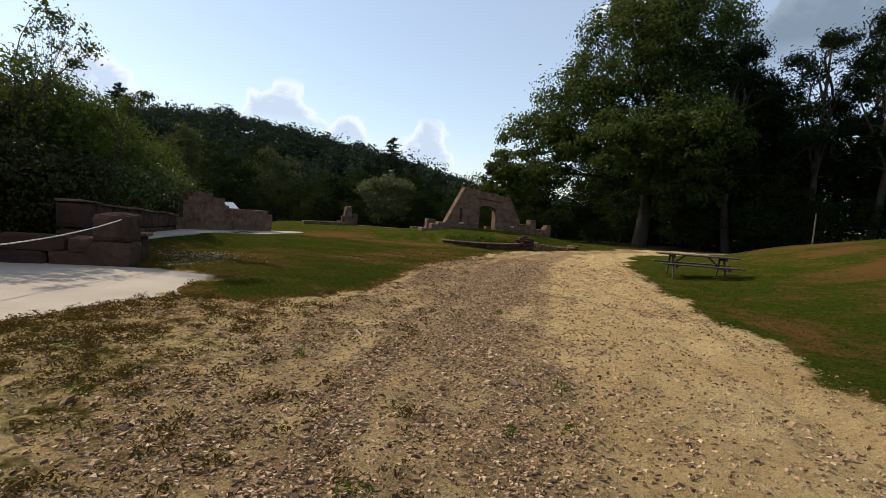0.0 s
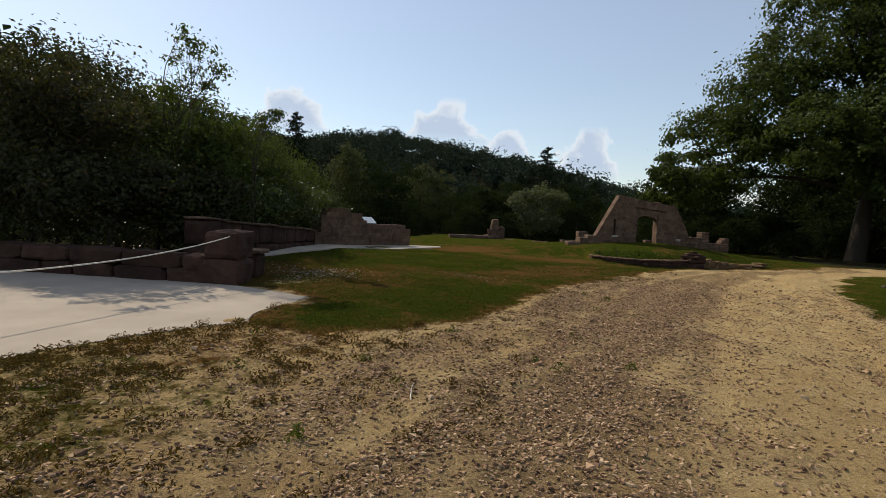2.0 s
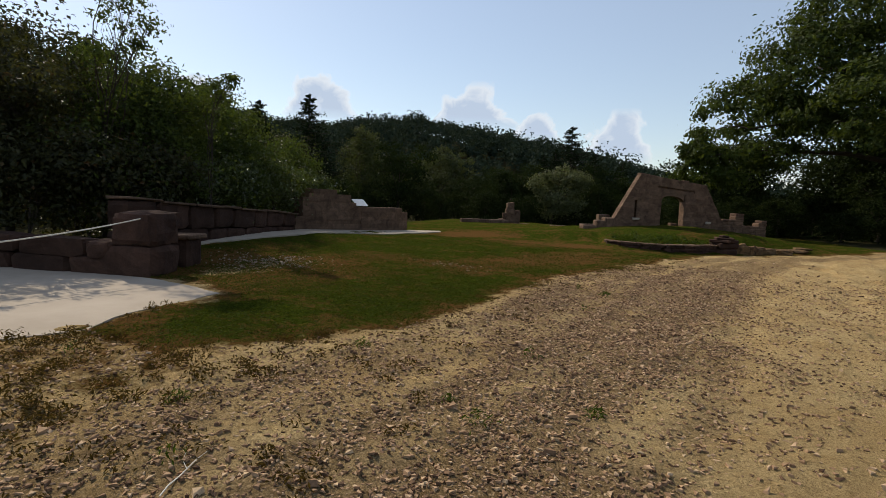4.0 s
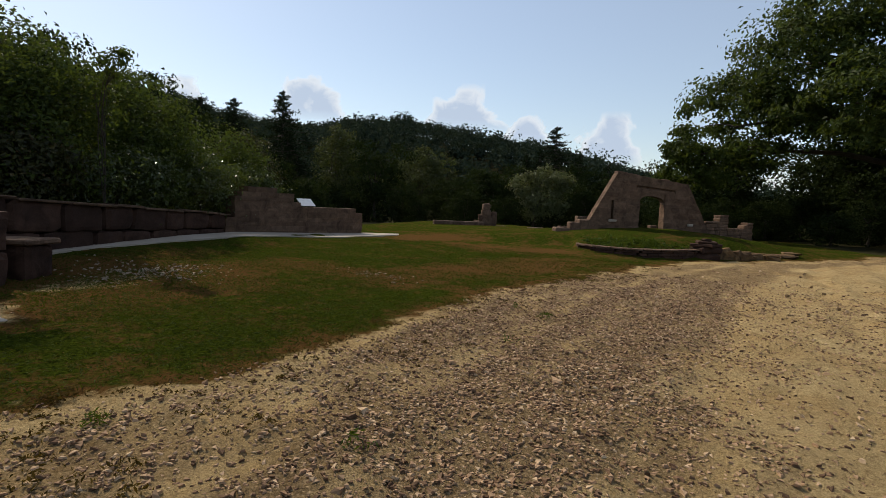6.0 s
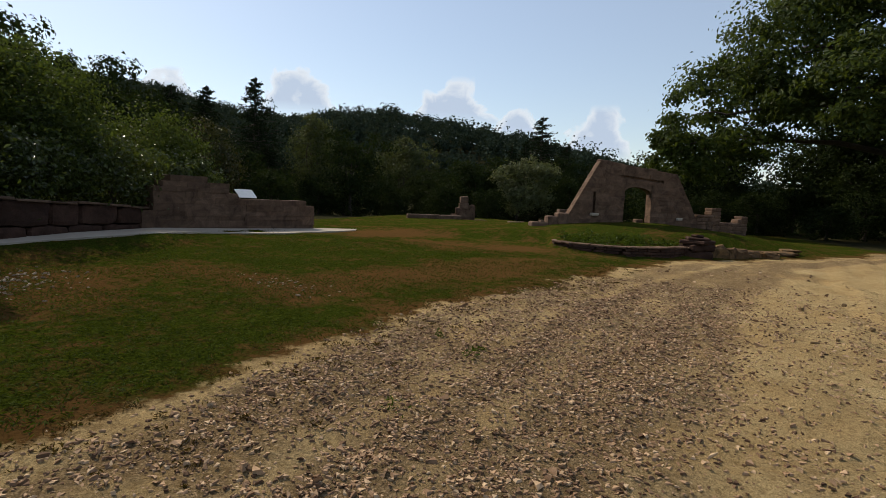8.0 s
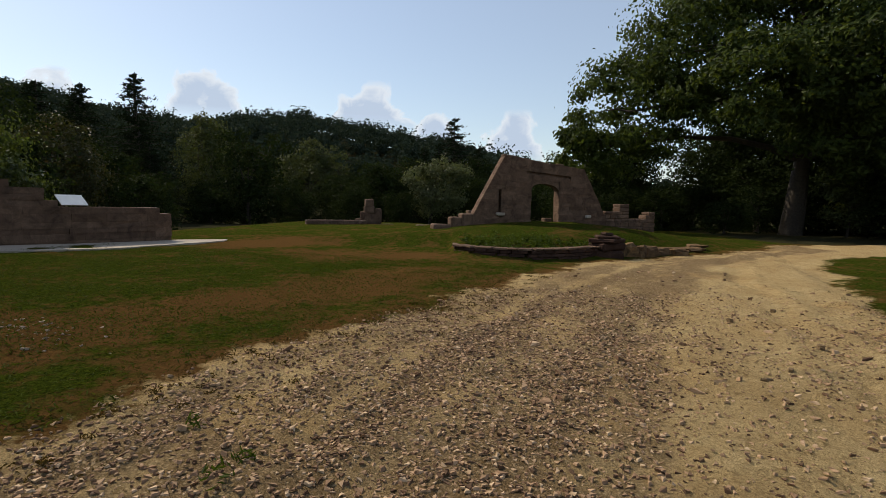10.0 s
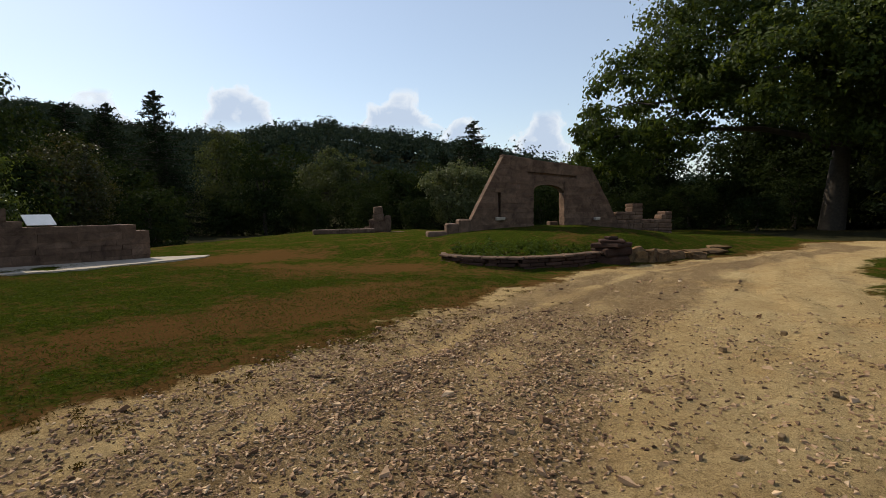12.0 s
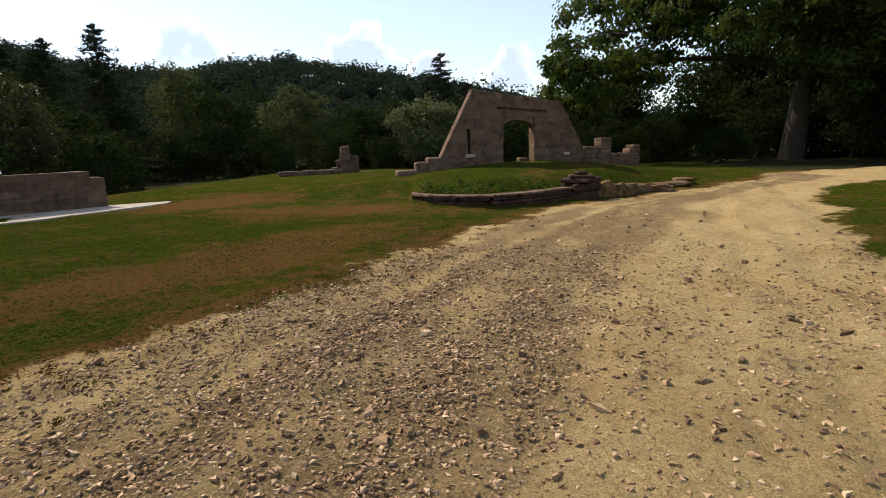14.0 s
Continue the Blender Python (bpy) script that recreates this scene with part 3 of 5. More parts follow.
# the sill's pale colour stands in for skylight on its top
stone_part(gate, "slit_sill", -1.33, -1.03, -0.16, 0.2, 1.00, 1.11, 5, M_slab, 0.02, 0.01, "projecting sill under the slit, coloured pale for the skylight on its top")
stone_part(gate, "socket_stone", 2.14, 2.34, -0.14, 0.2, 0.95, 1.06, 6, M_slab, 0.02, 0.01)
stone_part(gate, "jamb_stone", 0.76, 1.05, 0.45, 0.80, 0.60, 0.92, 7, M_stone)
for i, (a, b, t) in enumerate(((-2.95, -2.55, 0.92), (-2.57, -2.12, 1.06), (-3.6, -2.94, 0.66))):
    stone_part(gate, "footing_stone", a, b, -0.05, 0.6, 0.2, t, 40 + i, M_stone, 0.05, 0.04)


for i, (a, b, t) in enumerate(((-1.06, -0.62, 3.19), (-0.61, -0.06, 3.175), (0.98, 1.24, 3.20))):
    stone_part(gate, "coping_stone", a, b, 0.02, 0.42, 3.12, t, 60 + i, M_stone, 0.02, 0.02)
for ob in gate.children:                                # the upper courses have settled towards the right
    for v in ob.data.vertices:
        v.co.z -= 0.125 * (v.co.x + 1.1) * max(0.0, (v.co.z - 1.0) / 2.1) ** 1.4


def wing_outline(x, z):
    top = 1.27 if x < 3.58 else 1.48 if x < 3.98 else 0.95 - 0.08 * (x - 4.0) if x < 4.62 else 0.92 + (x - 4.62) * 1.1 if x < 4.9 else 1.22
    return 2.98 < x < 5.1 and z < top


wing = thing("ruined_wing_wall", GATE_M, "low broken sandstone wall running on from the gateway", "ruin")
masonry(wing, wing_outline, 2.9, 5.3, 0.0, 1.50, 0.5, 0.15, 0.30, M_stone, 22, 0.02, 0.02, 0.004)

# the stepped wall beside the path
WALL_M = Matrix.Translation((-7.0, 25.64, 0)) @ Matrix.Rotation(radians(68), 4, "Z")


def stepped_outline(x, z):
    steps = ((-0.33, 0.89), (-1.78, 1.02), (-2.9, 1.10), (-3.20, 1.30), (-3.87, 1.51), (-4.62, 1.67), (-4.93, 1.71), (-5.13, 1.52), (-5.4, 1.32), (-5.7, 0.80))
    for edge, top in steps:
        if x > edge:
            return x < 0.02 and z < top
    return False


stepped = thing("stepped_stone_wall", WALL_M, "ruined pale sandstone wall with a stepped top beside the path", "wall")
masonry(stepped, stepped_outline, -5.9, 0.1, -0.1, 1.71, 0.55, 0.17, 0.75, M_stone, 23, 0.004, 0.014, 0.0)

# information board leaning on the wall
board = thing("information_board", WALL_M @ pose(-2.44, 0.30, 1.22, 0, 0, 0), "tilted pale information board on the stepped wall", "sign")
bm = bmesh.new()
bmesh.ops.create_cube(bm, size=1, matrix=pose(0, 0, 0.04, 38) @ Matrix.Diagonal((0.62, 0.42, 0.025, 1)))
bmesh.ops.bevel(bm, geom=list(bm.edges), offset=0.006, segments=1, affect="EDGES")
part("panel", bm, M_sign, board)
for sx in (-0.22, 0.22):
    bm = bmesh.new()
    bmesh.ops.create_cube(bm, size=1, matrix=pose(sx, 0.02, -0.08) @ Matrix.Diagonal((0.05, 0.05, 0.22, 1)))
    part("bracket", bm, M_iron, board)

# low walls of large brown blocks


def quarry(bm, rng, amount):
    """Rounds a six-sided block and breaks up its faces, as split stone is."""
    bmesh.ops.subdivide_edges(bm, edges=list(bm.edges), cuts=4, use_grid_fill=True)
    lo = Vector([min(v.co[i] for v in bm.verts) for i in range(3)])
    hi = Vector([max(v.co[i] for v in bm.verts) for i in range(3)])
    mid, half = (lo + hi) / 2, (hi - lo) / 2
    off = Vector((rng.uniform(-50, 50), rng.uniform(-50, 50), rng.uniform(-50, 50)))
    for v in bm.verts:
        q = Vector([(v.co[i] - mid[i]) / max(half[i], 1e-4) for i in range(3)])
        edge = sorted(abs(c) for c in q)[1]
        pull = max(0.0, edge - 0.5) ** 2 * 0.55
        d = Vector([q[i] * half[i] for i in range(3)])
        n1 = noise.noise(v.co * 2.6 + off) * amount + noise.noise(v.co * 9.0 + off) * amount * 0.45
        v.co = mid + d * (1 - pull) + d.normalized() * n1
    bmesh.ops.recalc_face_normals(bm, faces=bm.faces)


def rubble_part(parent, name, xa, xb, ya, yb, za, zb, seed, mat, amount=0.05, label=""):
    rng = random.Random(seed)
    bm = bmesh.new()
    bmesh.ops.create_cube(bm, size=1, matrix=Matrix.Translation(((xa + xb) / 2, (ya + yb) / 2, (za + zb) / 2)) @ Matrix.Diagonal((xb - xa, yb - ya, zb - za, 1)))
    for v in bm.verts:
        v.co += Vector((rng.uniform(-1, 1), rng.uniform(-1, 1), rng.uniform(-0.5, 0.5))) * amount
    quarry(bm, rng, amount)
    return part(name, bm, mat, parent, label)


def rough_wall(name, m, lo, hi, top, base, thick, seed, label):
    w = thing(name, m, label, "wall")
    rng = random.Random(seed)
    for row, (f0, f1) in enumerate(((0.0, 0.52), (0.52, 1.0))):
        x = lo - (0.25 if row else 0)
        while x < hi - 0.2:
            ln = rng.uniform(0.7, 1.5)
            a, b = max(x, lo), min(x + ln, hi)
            if hi - b < 0.4:
                b = hi
            za, zb = base(a), base(b)
            ta, tb = top(a), top(b)
            bm = bmesh.new()
            vs = []
            for f in (f0, f1):
                for y in (0, thick):
                    for x1, zz, tt in ((a, za, ta), (b, zb, tb)):
                        vs.append(bm.verts.new((x1 + (0.012 if x1 == a else -0.012), y + rng.uniform(-0.05, 0.05), zz + (tt - zz) * f + rng.uniform(-0.012, 0.012))))
            for f in ((0, 1, 5, 4), (3, 2, 6, 7), (2, 0, 4, 6), (1, 3, 7, 5), (4, 5, 7, 6), (2, 3, 1, 0)):
                bm.faces.new([vs[i] for i in f])
            bmesh.ops.recalc_face_normals(bm, faces=bm.faces)
            quarry(bm, rng, 0.045)
            part("stone", bm, M_brown, w)
            x = b if b < hi else hi
    return w


LOW_M = Matrix.Translation((-7.75, 12.5, 0)) @ Matrix.Rotation(radians(100), 4, "Z")
rough_wall("low_stone_wall", LOW_M, 0.0, 8.6, lambda x: 1.20 - 0.052 * x + 0.02 * math.sin(x * 2.1), lambda x: -0.12, 0.5, 31, "long low wall of large brown sandstone blocks, weathered on top")
low_wall = [o for o in bpy.data.objects if o.name.startswith("low_stone_wall")][0]
# added pale strips along the low wall, standing in for its sunlit top
rng = random.Random(34)
x = 0.02
while x < 8.5:
    ln = min(rng.uniform(0.7, 1.3), 8.58 - x)
    z = 1.185 - 0.052 * (x + ln / 2) + 0.02 * math.sin((x + ln / 2) * 2.1)
    ob = part("capstone", block((-ln / 2 + 0.012, ln / 2 - 0.012), (-ln / 2 + 0.02, ln / 2 - 0.02), 0.0, 0.055, -0.04, 0.53, rng, 0.015, 0.02), M_stone, low_wall, "added pale strip in place of the wall's sunlit top")
    ob.matrix_local = Matrix.Translation((x + ln / 2, 0, z)) @ Matrix.Rotation(0.052, 4, "Y")
    x += ln
rough_wall("low_stone_wall", Matrix.Translation((-13.6, 10.05, 0)) @ Matrix.Rotation(radians(9.5), 4, "Z"), 0.0, 7.0, lambda x: 0.52 + 0.02 * math.sin(x * 1.7), lambda x: -0.15, 0.5, 32, "low wall of brown sandstone blocks behind the concrete slab")

pier = thing("stone_pier", Matrix.Translation((-6.5, 11.75, 0)) @ Matrix.Rotation(radians(12), 4, "Z"), "pier of rough brown sandstone blocks where the walls meet", "pier")
rubble_part(pier, "stone", -0.58, 0.44, -0.47, 0.5, -0.2, 0.44, 51, M_brown)
rubble_part(pier, "stone", -0.38, 0.42, -0.40, 0.5, 0.40, 1.02, 52, M_brown)
low_pier = thing("stone_pier", Matrix.Translation((-6.75, 12.75, 0)) @ Matrix.Rotation(radians(15), 4, "Z"), "low stone pier with a added pale strip in place of the wall's sunlit top", "pier")
rubble_part(low_pier, "stone", -0.36, 0.36, -0.3, 0.3, -0.1, 0.49, 54, M_brown, 0.03)
stone_part(low_pier, "capstone", -0.42, 0.42, -0.34, 0.36, 0.475, 0.56, 55, M_stone, 0.02, 0.015, "pale worn capstone")

# rope barrier from the pier
rope = thing("rope", Matrix.Identity(4), "pale slack rope strung from the stone pier across the slab", "rope")
pts = []
for i in range(25):
    s = i / 24
    pts.append((-6.22 + 0.2 * s, 11.55 - 8.4 * s, 0.93 - 0.12 * s - 0.30 * 4 * s * (1 - s) * (1.15 - 0.3 * s)))
V, F = tube(pts, [0.011] * 25, 8)
ro = new("strand", npmesh("strand", V, F, M_rope, True))
ro.parent = rope
V, F = tube([(-6.22, 11.56, 0.94), (-6.20, 11.50, 0.82), (-6.21, 11.47, 0.70)], [0.02, 0.018, 0.012], 6)
ro = new("loose_end", npmesh("loose_end", V, F, M_rope, True))
ro.parent = rope
stake = thing("rope_stake", Matrix.Translation((-6.02, 3.1, spot(-6.02, 3.1))), "rusty iron stake that holds the rope", "stake")
V, F = tube([(0, 0, -0.2), (0, 0, 0.86), (0, 0, 0.9)], [0.022, 0.022, 0.012], 8)
so = new("shaft", npmesh("shaft", V, F, M_iron, True))
so.parent = stake
V, F = tube([(0.03, 0, 0.81), (0.05, 0, 0.85), (0.03, 0, 0.88)], [0.01] * 3, 6)
so = new("ring", npmesh("ring", V, F, M_iron, True))
so.parent = stake

# ---- planter ring and boulders before the gateway ----
planter = thing("planter_wall", Matrix.Identity(4), "curved low dry-stone retaining wall below the gateway mound", "wall")
rng = random.Random(61)
run, arc = [], 0.0
for (ax, ay), (bx, by) in zip(RING, RING[1:]):
    L = math.hypot(bx - ax, by - ay)
    run.append((arc, L, (ax, ay), (bx, by)))
    arc += L


def ring_at(s):
    for s0, L, a, b in run:
        if s <= s0 + L + 1e-6:
            t = (s - s0) / L
            return Vector((a[0] + (b[0] - a[0]) * t, a[1] + (b[1] - a[1]) * t, 0)), Vector((b[0] - a[0], b[1] - a[1], 0)).normalized()
    return ring_at(arc)


for row in range(5):
    s = rng.uniform(0, 0.2)
    while s < arc - 0.05:
        ln = min(rng.uniform(0.22, 0.5), arc - s)
        p, d = ring_at(s + ln / 2)
        nrm = Vector((d.y, -d.x, 0))
        top = -0.17 + 0.09 * (row + 1)
        bot = -0.22 if row == 0 else -0.17 + 0.09 * row
        if row == 4:
            bot, top = 0.19, 0.25
        bm = block((-ln / 2 + .006, ln / 2 - .006), (-ln / 2 + .006, ln / 2 - .006), bot + .004, top - .004, -0.16 + rng.uniform(-.025, .02) - (0.03 if row == 4 else 0), 0.16, rng, 0.014, 0.012)
        ob = part("capstone" if row == 4 else "stone", bm, M_stone if row == 4 else M_brown, planter)
        ob.matrix_local = Matrix.Translation(p) @ Matrix.Rotation(math.atan2(d.y, d.x), 4, "Z")
        s += ln
cairn = thing("stacked_stone_pier", Matrix.Translation((5.76, 26.82, 0)), "short pier of stacked flat stones ending the planter wall", "pier")
for i, (r, z0, z1) in enumerate(((0.42, -0.15, 0.12), (0.40, 0.12, 0.34), (0.44, 0.34, 0.46), (0.36, 0.46, 0.54), (0.14, 0.54, 0.62))):
    ob = stone_part(cairn, "stone", -r, r, -r * 0.9, r * 0.9, z0, z1, 70 + i, M_brown, 0.05 if z1 - z0 > 0.15 else 0.03, 0.03)
    ob.rotation_euler = (0, 0, 0.5 * i)


def boulder(x, y, sx, sy, sz, turn, seed, label, mat=None):
    rng = random.Random(seed)
    bm = bmesh.new()
    bmesh.ops.create_icosphere(bm, subdivisions=3, radius=1.0)
    off = Vector((rng.uniform(-9, 9), rng.uniform(-9, 9), rng.uniform(-9, 9)))
    for v in bm.verts:
        p = v.co.copy()
        q = Vector([math.copysign(abs(c) ** 0.5, c) for c in p])
        k = 0.82 + 0.34 * noise.noise(p * 1.4 + off) + 0.22 * abs(noise.noise(p * 3.1 + off)) + 0.13 * noise.noise(p * 6 + off)
        v.co = Vector((q.x * sx * k, q.y * sy * k, q.z * sz * k))
    ob = part("boulder", bm, mat or M_rock, None)
    ob.matrix_world = Matrix.Translation((x, y, spot(x, y) + sz * 0.22)) @ Matrix.Rotation(radians(turn), 4, "Z")
    return tagged(ob, label, "boulder", "boulders beside the drive")


for i, (x, y, sx, sy, sz, turn) in enumerate(((6.42, 27.15, .32, .28, .34, 20), (6.80, 27.35, .26, .24, .28, 60), (7.12, 27.62, .36, .28, .26, 35), (7.45, 27.95, .40, .30, .18, 40),
                                              (7.75, 28.35, .46, .34, .14, 30), (8.25, 28.35, .30, .26, .16, 10), (8.35, 29.0, .50, .34, .11, 42), (8.95, 29.55, .52, .36, .09, 30),
                                              (9.4, 30.3, .4, .3, .08, 15))):
    boulder(x, y, sx, sy, sz, turn, 80 + i, "tan weathered sandstone boulder half sunk in the bank" if i < 6 else "flat slab of weathered sandstone lying in the grass")

# ---- ruins further back ----
back = thing("low_ruin_wall", Matrix.Translation((-8.4, 39.6, 0)) @ Matrix.Rotation(radians(30), 4, "Z"), "low grey stone foundation wall at the lawn's far edge", "ruin")
masonry(back, lambda x, z: 0 < x < 3.5 and z < 0.36, -0.1, 3.6, -0.5, 0.36, 0.5, 0.28, 0.7, M_stone, 24, 0.03, 0.02)
pinn = thing("stone_pinnacle", Matrix.Translation((-5.75, 41.9, 0)) @ Matrix.Rotation(radians(20), 4, "Z"), "jagged upright remnant of a ruined stone wall", "ruin")


for i, (xa, xb, za, zb) in enumerate(((-0.5, 2.3, -0.5, 0.14), (-0.46, 0.15, 0.0, 0.44), (0.02, 0.82, 0.1, 0.80), (0.06, 0.72, 0.74, 1.22), (0.16, 0.62, 1.16, 1.62), (0.78, 1.14, 0.05, 1.08), (-0.12, 0.22, 0.40, 0.86))):
    rubble_part(pinn, "stone", xa, xb, 0.0, 0.55, za, zb, 250 + i, M_stone, 0.05)
for i, (x, y, w, t) in enumerate(((-2.3, 41.5, 1.1, 0.0), (-0.2, 40.0, 1.2, 0.25), (0.9, 38.6, 0.7, 0.95))):
    ruin = thing("ruin_fragment", Matrix.Translation((x, y, 0)) @ Matrix.Rotation(radians(25), 4, "Z"), "stub of fallen stone wall in the grass", "ruin", "fallen wall stubs")
    masonry(ruin, lambda a, z, w=w, t=t: 0 < a < w and z < t + 0.14, -0.1, w + 0.1, -0.6, t + 0.16, 0.5, 0.24, 0.5, M_stone, 26 + i, 0.04, 0.04)

# ---- picnic table ----


def box(bm, x0, x1, y0, y1, z0, z1, m=None):
    mm = (m or Matrix.Identity(4)) @ Matrix.Translation(((x0 + x1) / 2, (y0 + y1) / 2, (z0 + z1) / 2)) @ Matrix.Diagonal((x1 - x0, y1 - y0, z1 - z0, 1))
    vs = bmesh.ops.create_cube(bm, size=1, matrix=mm)["verts"]
    es = list({e for v in vs for e in v.link_edges})
    bmesh.ops.bevel(bm, geom=es, offset=0.006, segments=1, affect="EDGES")


TX, TY = 9.35, 16.7
table = thing("picnic_table", Matrix.Translation((TX, TY, spot(TX, TY) - 0.01)) @ Matrix.Rotation(radians(-15), 4, "Z"), "weathered brown wooden picnic table with attached benches on the lawn", "picnic table")
for i in range(5):
    bm = bmesh.new()
    box(bm, -1.22, 1.22, -0.36 + i * 0.146, -0.36 + i * 0.146 + 0.138, 0.715, 0.755)
    part("tabletop_board", bm, M_wood, table)
for s in (-1, 1):
    for k in range(2):
        bm = bmesh.new()
        y = s * 0.70 + (k - 1) * 0.145
        box(bm, -1.22, 1.22, y, y + 0.137, 0.415, 0.455)
        part("bench_board", bm, M_wood, table)
for x in (-0.78, 0.78):
    for s in (-1, 1):
        bm = bmesh.new()
        box(bm, x - 0.02, x + 0.02, -0.045, 0.045, 0.0, 0.84, pose(0, s * 0.52, 0.0, s * 24))
        part("leg", bm, M_wood, table)
    bm = bmesh.new()
    box(bm, x + 0.021, x + 0.06, -0.82, 0.82, 0.325, 0.413)
    part("bench_bearer", bm, M_wood, table)
    bm = bmesh.new()
    box(bm, x + 0.021, x + 0.06, -0.36, 0.36, 0.63, 0.713)
    part("top_bearer", bm, M_wood, table)
    bm = bmesh.new()
    box(bm, -0.02, 0.02, -0.03, 0.03, 0, 0.60, pose(x - math.copysign(0.02, x), 0, 0.37, 0, -math.copysign(50, x)))
    part("brace", bm, M_wood, table)

post = thing("post", Matrix.Translation((25.1, 31.3, spot(25.1, 31.3) - 0.2)), "bare grey wooden post at the edge of the wood", "post")
V, F = tube([(0, 0, 0), (0.02, 0, 0.9), (0.05, 0.02, 1.9), (0.05, 0.02, 2.15)], [0.05, 0.045, 0.04, 0.035], 9)
po = new("shaft", npmesh("shaft", V, F, M_post, True))
po.parent = post

# ---- trees ----


def curve_to(a, b, rng, bend, k=5):
    a, b = Vector(a), Vector(b)
    L = (b - a).length
    side = Vector((rng.uniform(-1, 1), rng.uniform(-1, 1), rng.uniform(0.2, 1))) * L * bend
    return [a.lerp(b, i / (k - 1)) + side * math.sin(math.pi * i / (k - 1)) for i in range(k)]


def tree(name, base, trunk_top, radius, lobes, clumps, per, leaf, mat, seed, label, clump_r=0.09, shell=0.5, up=0.4, twigs=60, group="", sparse=1.0):
    """lobes: (x, y, z, rx, ry, rz) from the foot; leaves gather in clumps along the outside of the lobes."""
    r, rng = np.random.RandomState(seed), random.Random(seed)
    ob = thing(name, Matrix.Translation(base), label, "tree", group)
    lob = np.array(lobes, float)
    area = lob[:, 3] * lob[:, 4] + lob[:, 3] * lob[:, 5]
    which = r.choice(len(lob), clumps, p=area / area.sum())
    d = r.normal(size=(clumps, 3))
    d /= np.linalg.norm(d, axis=1)[:, None]
    rad = shell + (1.05 - shell) * r.uniform(0, 1, clumps) ** 0.6
    c = lob[which, :3] + d * lob[which, 3:] * rad[:, None]
    size = clump_r * lob[which, 3:].mean(1) * r.uniform(0.6, 1.6, clumps)
    n = (per * r.uniform(0.5, 1.5, clumps) * sparse).astype(int)
    rep = np.repeat(np.arange(clumps), n)
    pos = c[rep] + r.normal(size=(len(rep), 3)) * size[rep][:, None] * np.array((1, 1, 0.7))
    away = d[rep] * 0.7 + (pos - c[rep]) / (size[rep][:, None] + 1e-6) * 0.6
    V, F = leaf_quads(r, pos, leaf[0], leaf[1], up * 0.6, away)
    cr = new("crown", npmesh("crown", V, F, mat))
    cr.parent = ob
    pieces = []
    top = Vector(trunk_top)
    trunk = curve_to((0, 0, -0.3), top, rng, 0.04, 7)
    pieces.append(tube(trunk, [radius * (1.25 - 0.2 * i if i < 2 else 1 - 0.13 * i) for i in range(7)], 10))
    for k, L in enumerate(lob):
        start = trunk[2 + k % 4]
        limb = curve_to(start, L[:3], rng, 0.12, 6)
        pieces.append(tube(limb, [radius * 0.42 * (1 - 0.14 * i) for i in range(6)], 7))
        mine = np.where(which == k)[0]
        for j in mine[:max(3, twigs // len(lob))]:
            s = limb[rng.randint(2, 5)]
            pieces.append(tube(curve_to(s, c[j], rng, 0.12, 4), [radius * 0.12, radius * 0.09, radius * 0.06, radius * 0.03], 5))
    V, F = joined(pieces)
    tk = new("trunk", npmesh("trunk", V, F, M_bark, True))
    tk.parent = ob
    return ob


def pine(name, base, h, w, n, leaf, seed, label, group=""):
    r, rng = np.random.RandomState(seed), random.Random(seed)
    ob = thing(name, Matrix.Translation(base), label, "tree", group)
    pieces, cents = [tube([(0, 0, -0.3), (0, 0, h * 0.5), (0.05, 0, h)], [h * 0.018, h * 0.011, h * 0.002], 8)], []
    k = int(h * 13)
    for i in range(k):
        f = 0.06 + 0.93 * i / k
        a, L = rng.uniform(0, 6.28), w * (1 - f) ** 0.75 * rng.uniform(0.35, 1.15) + 0.06
        z = f * h
        end = Vector((math.cos(a) * L, math.sin(a) * L, z + L * (0.25 * f - 0.18)))
        pieces.append(tube([(0, 0, z), end * 0.5 + Vector((0, 0, z * 0.5)), end], [h * 0.004, h * 0.003, 0.01], 4))
        m = max(4, int(n / k * (0.35 + 1.3 * (1 - f))))
        s = r.uniform(0.15, 1.05, m)[:, None]
        cents.append(np.array((0, 0, z)) * (1 - s) + np.array(end) * s + r.normal(size=(m, 3)) * (0.03 + 0.09 * L) * np.array((1, 1, 0.55)))
    V, F = leaf_quads(r, np.concatenate(cents), leaf[0], leaf[1], 0.2)
    cr = new("crown", npmesh("crown", V, F, M_needle))
    cr.parent = ob
    V, F = joined(pieces)
    tk = new("trunk", npmesh("trunk", V, F, M_bark, True))
    tk.parent = ob
    return ob


def at_ground(x, y, dz=0.0):
    return (x, y, spot(x, y) + dz)


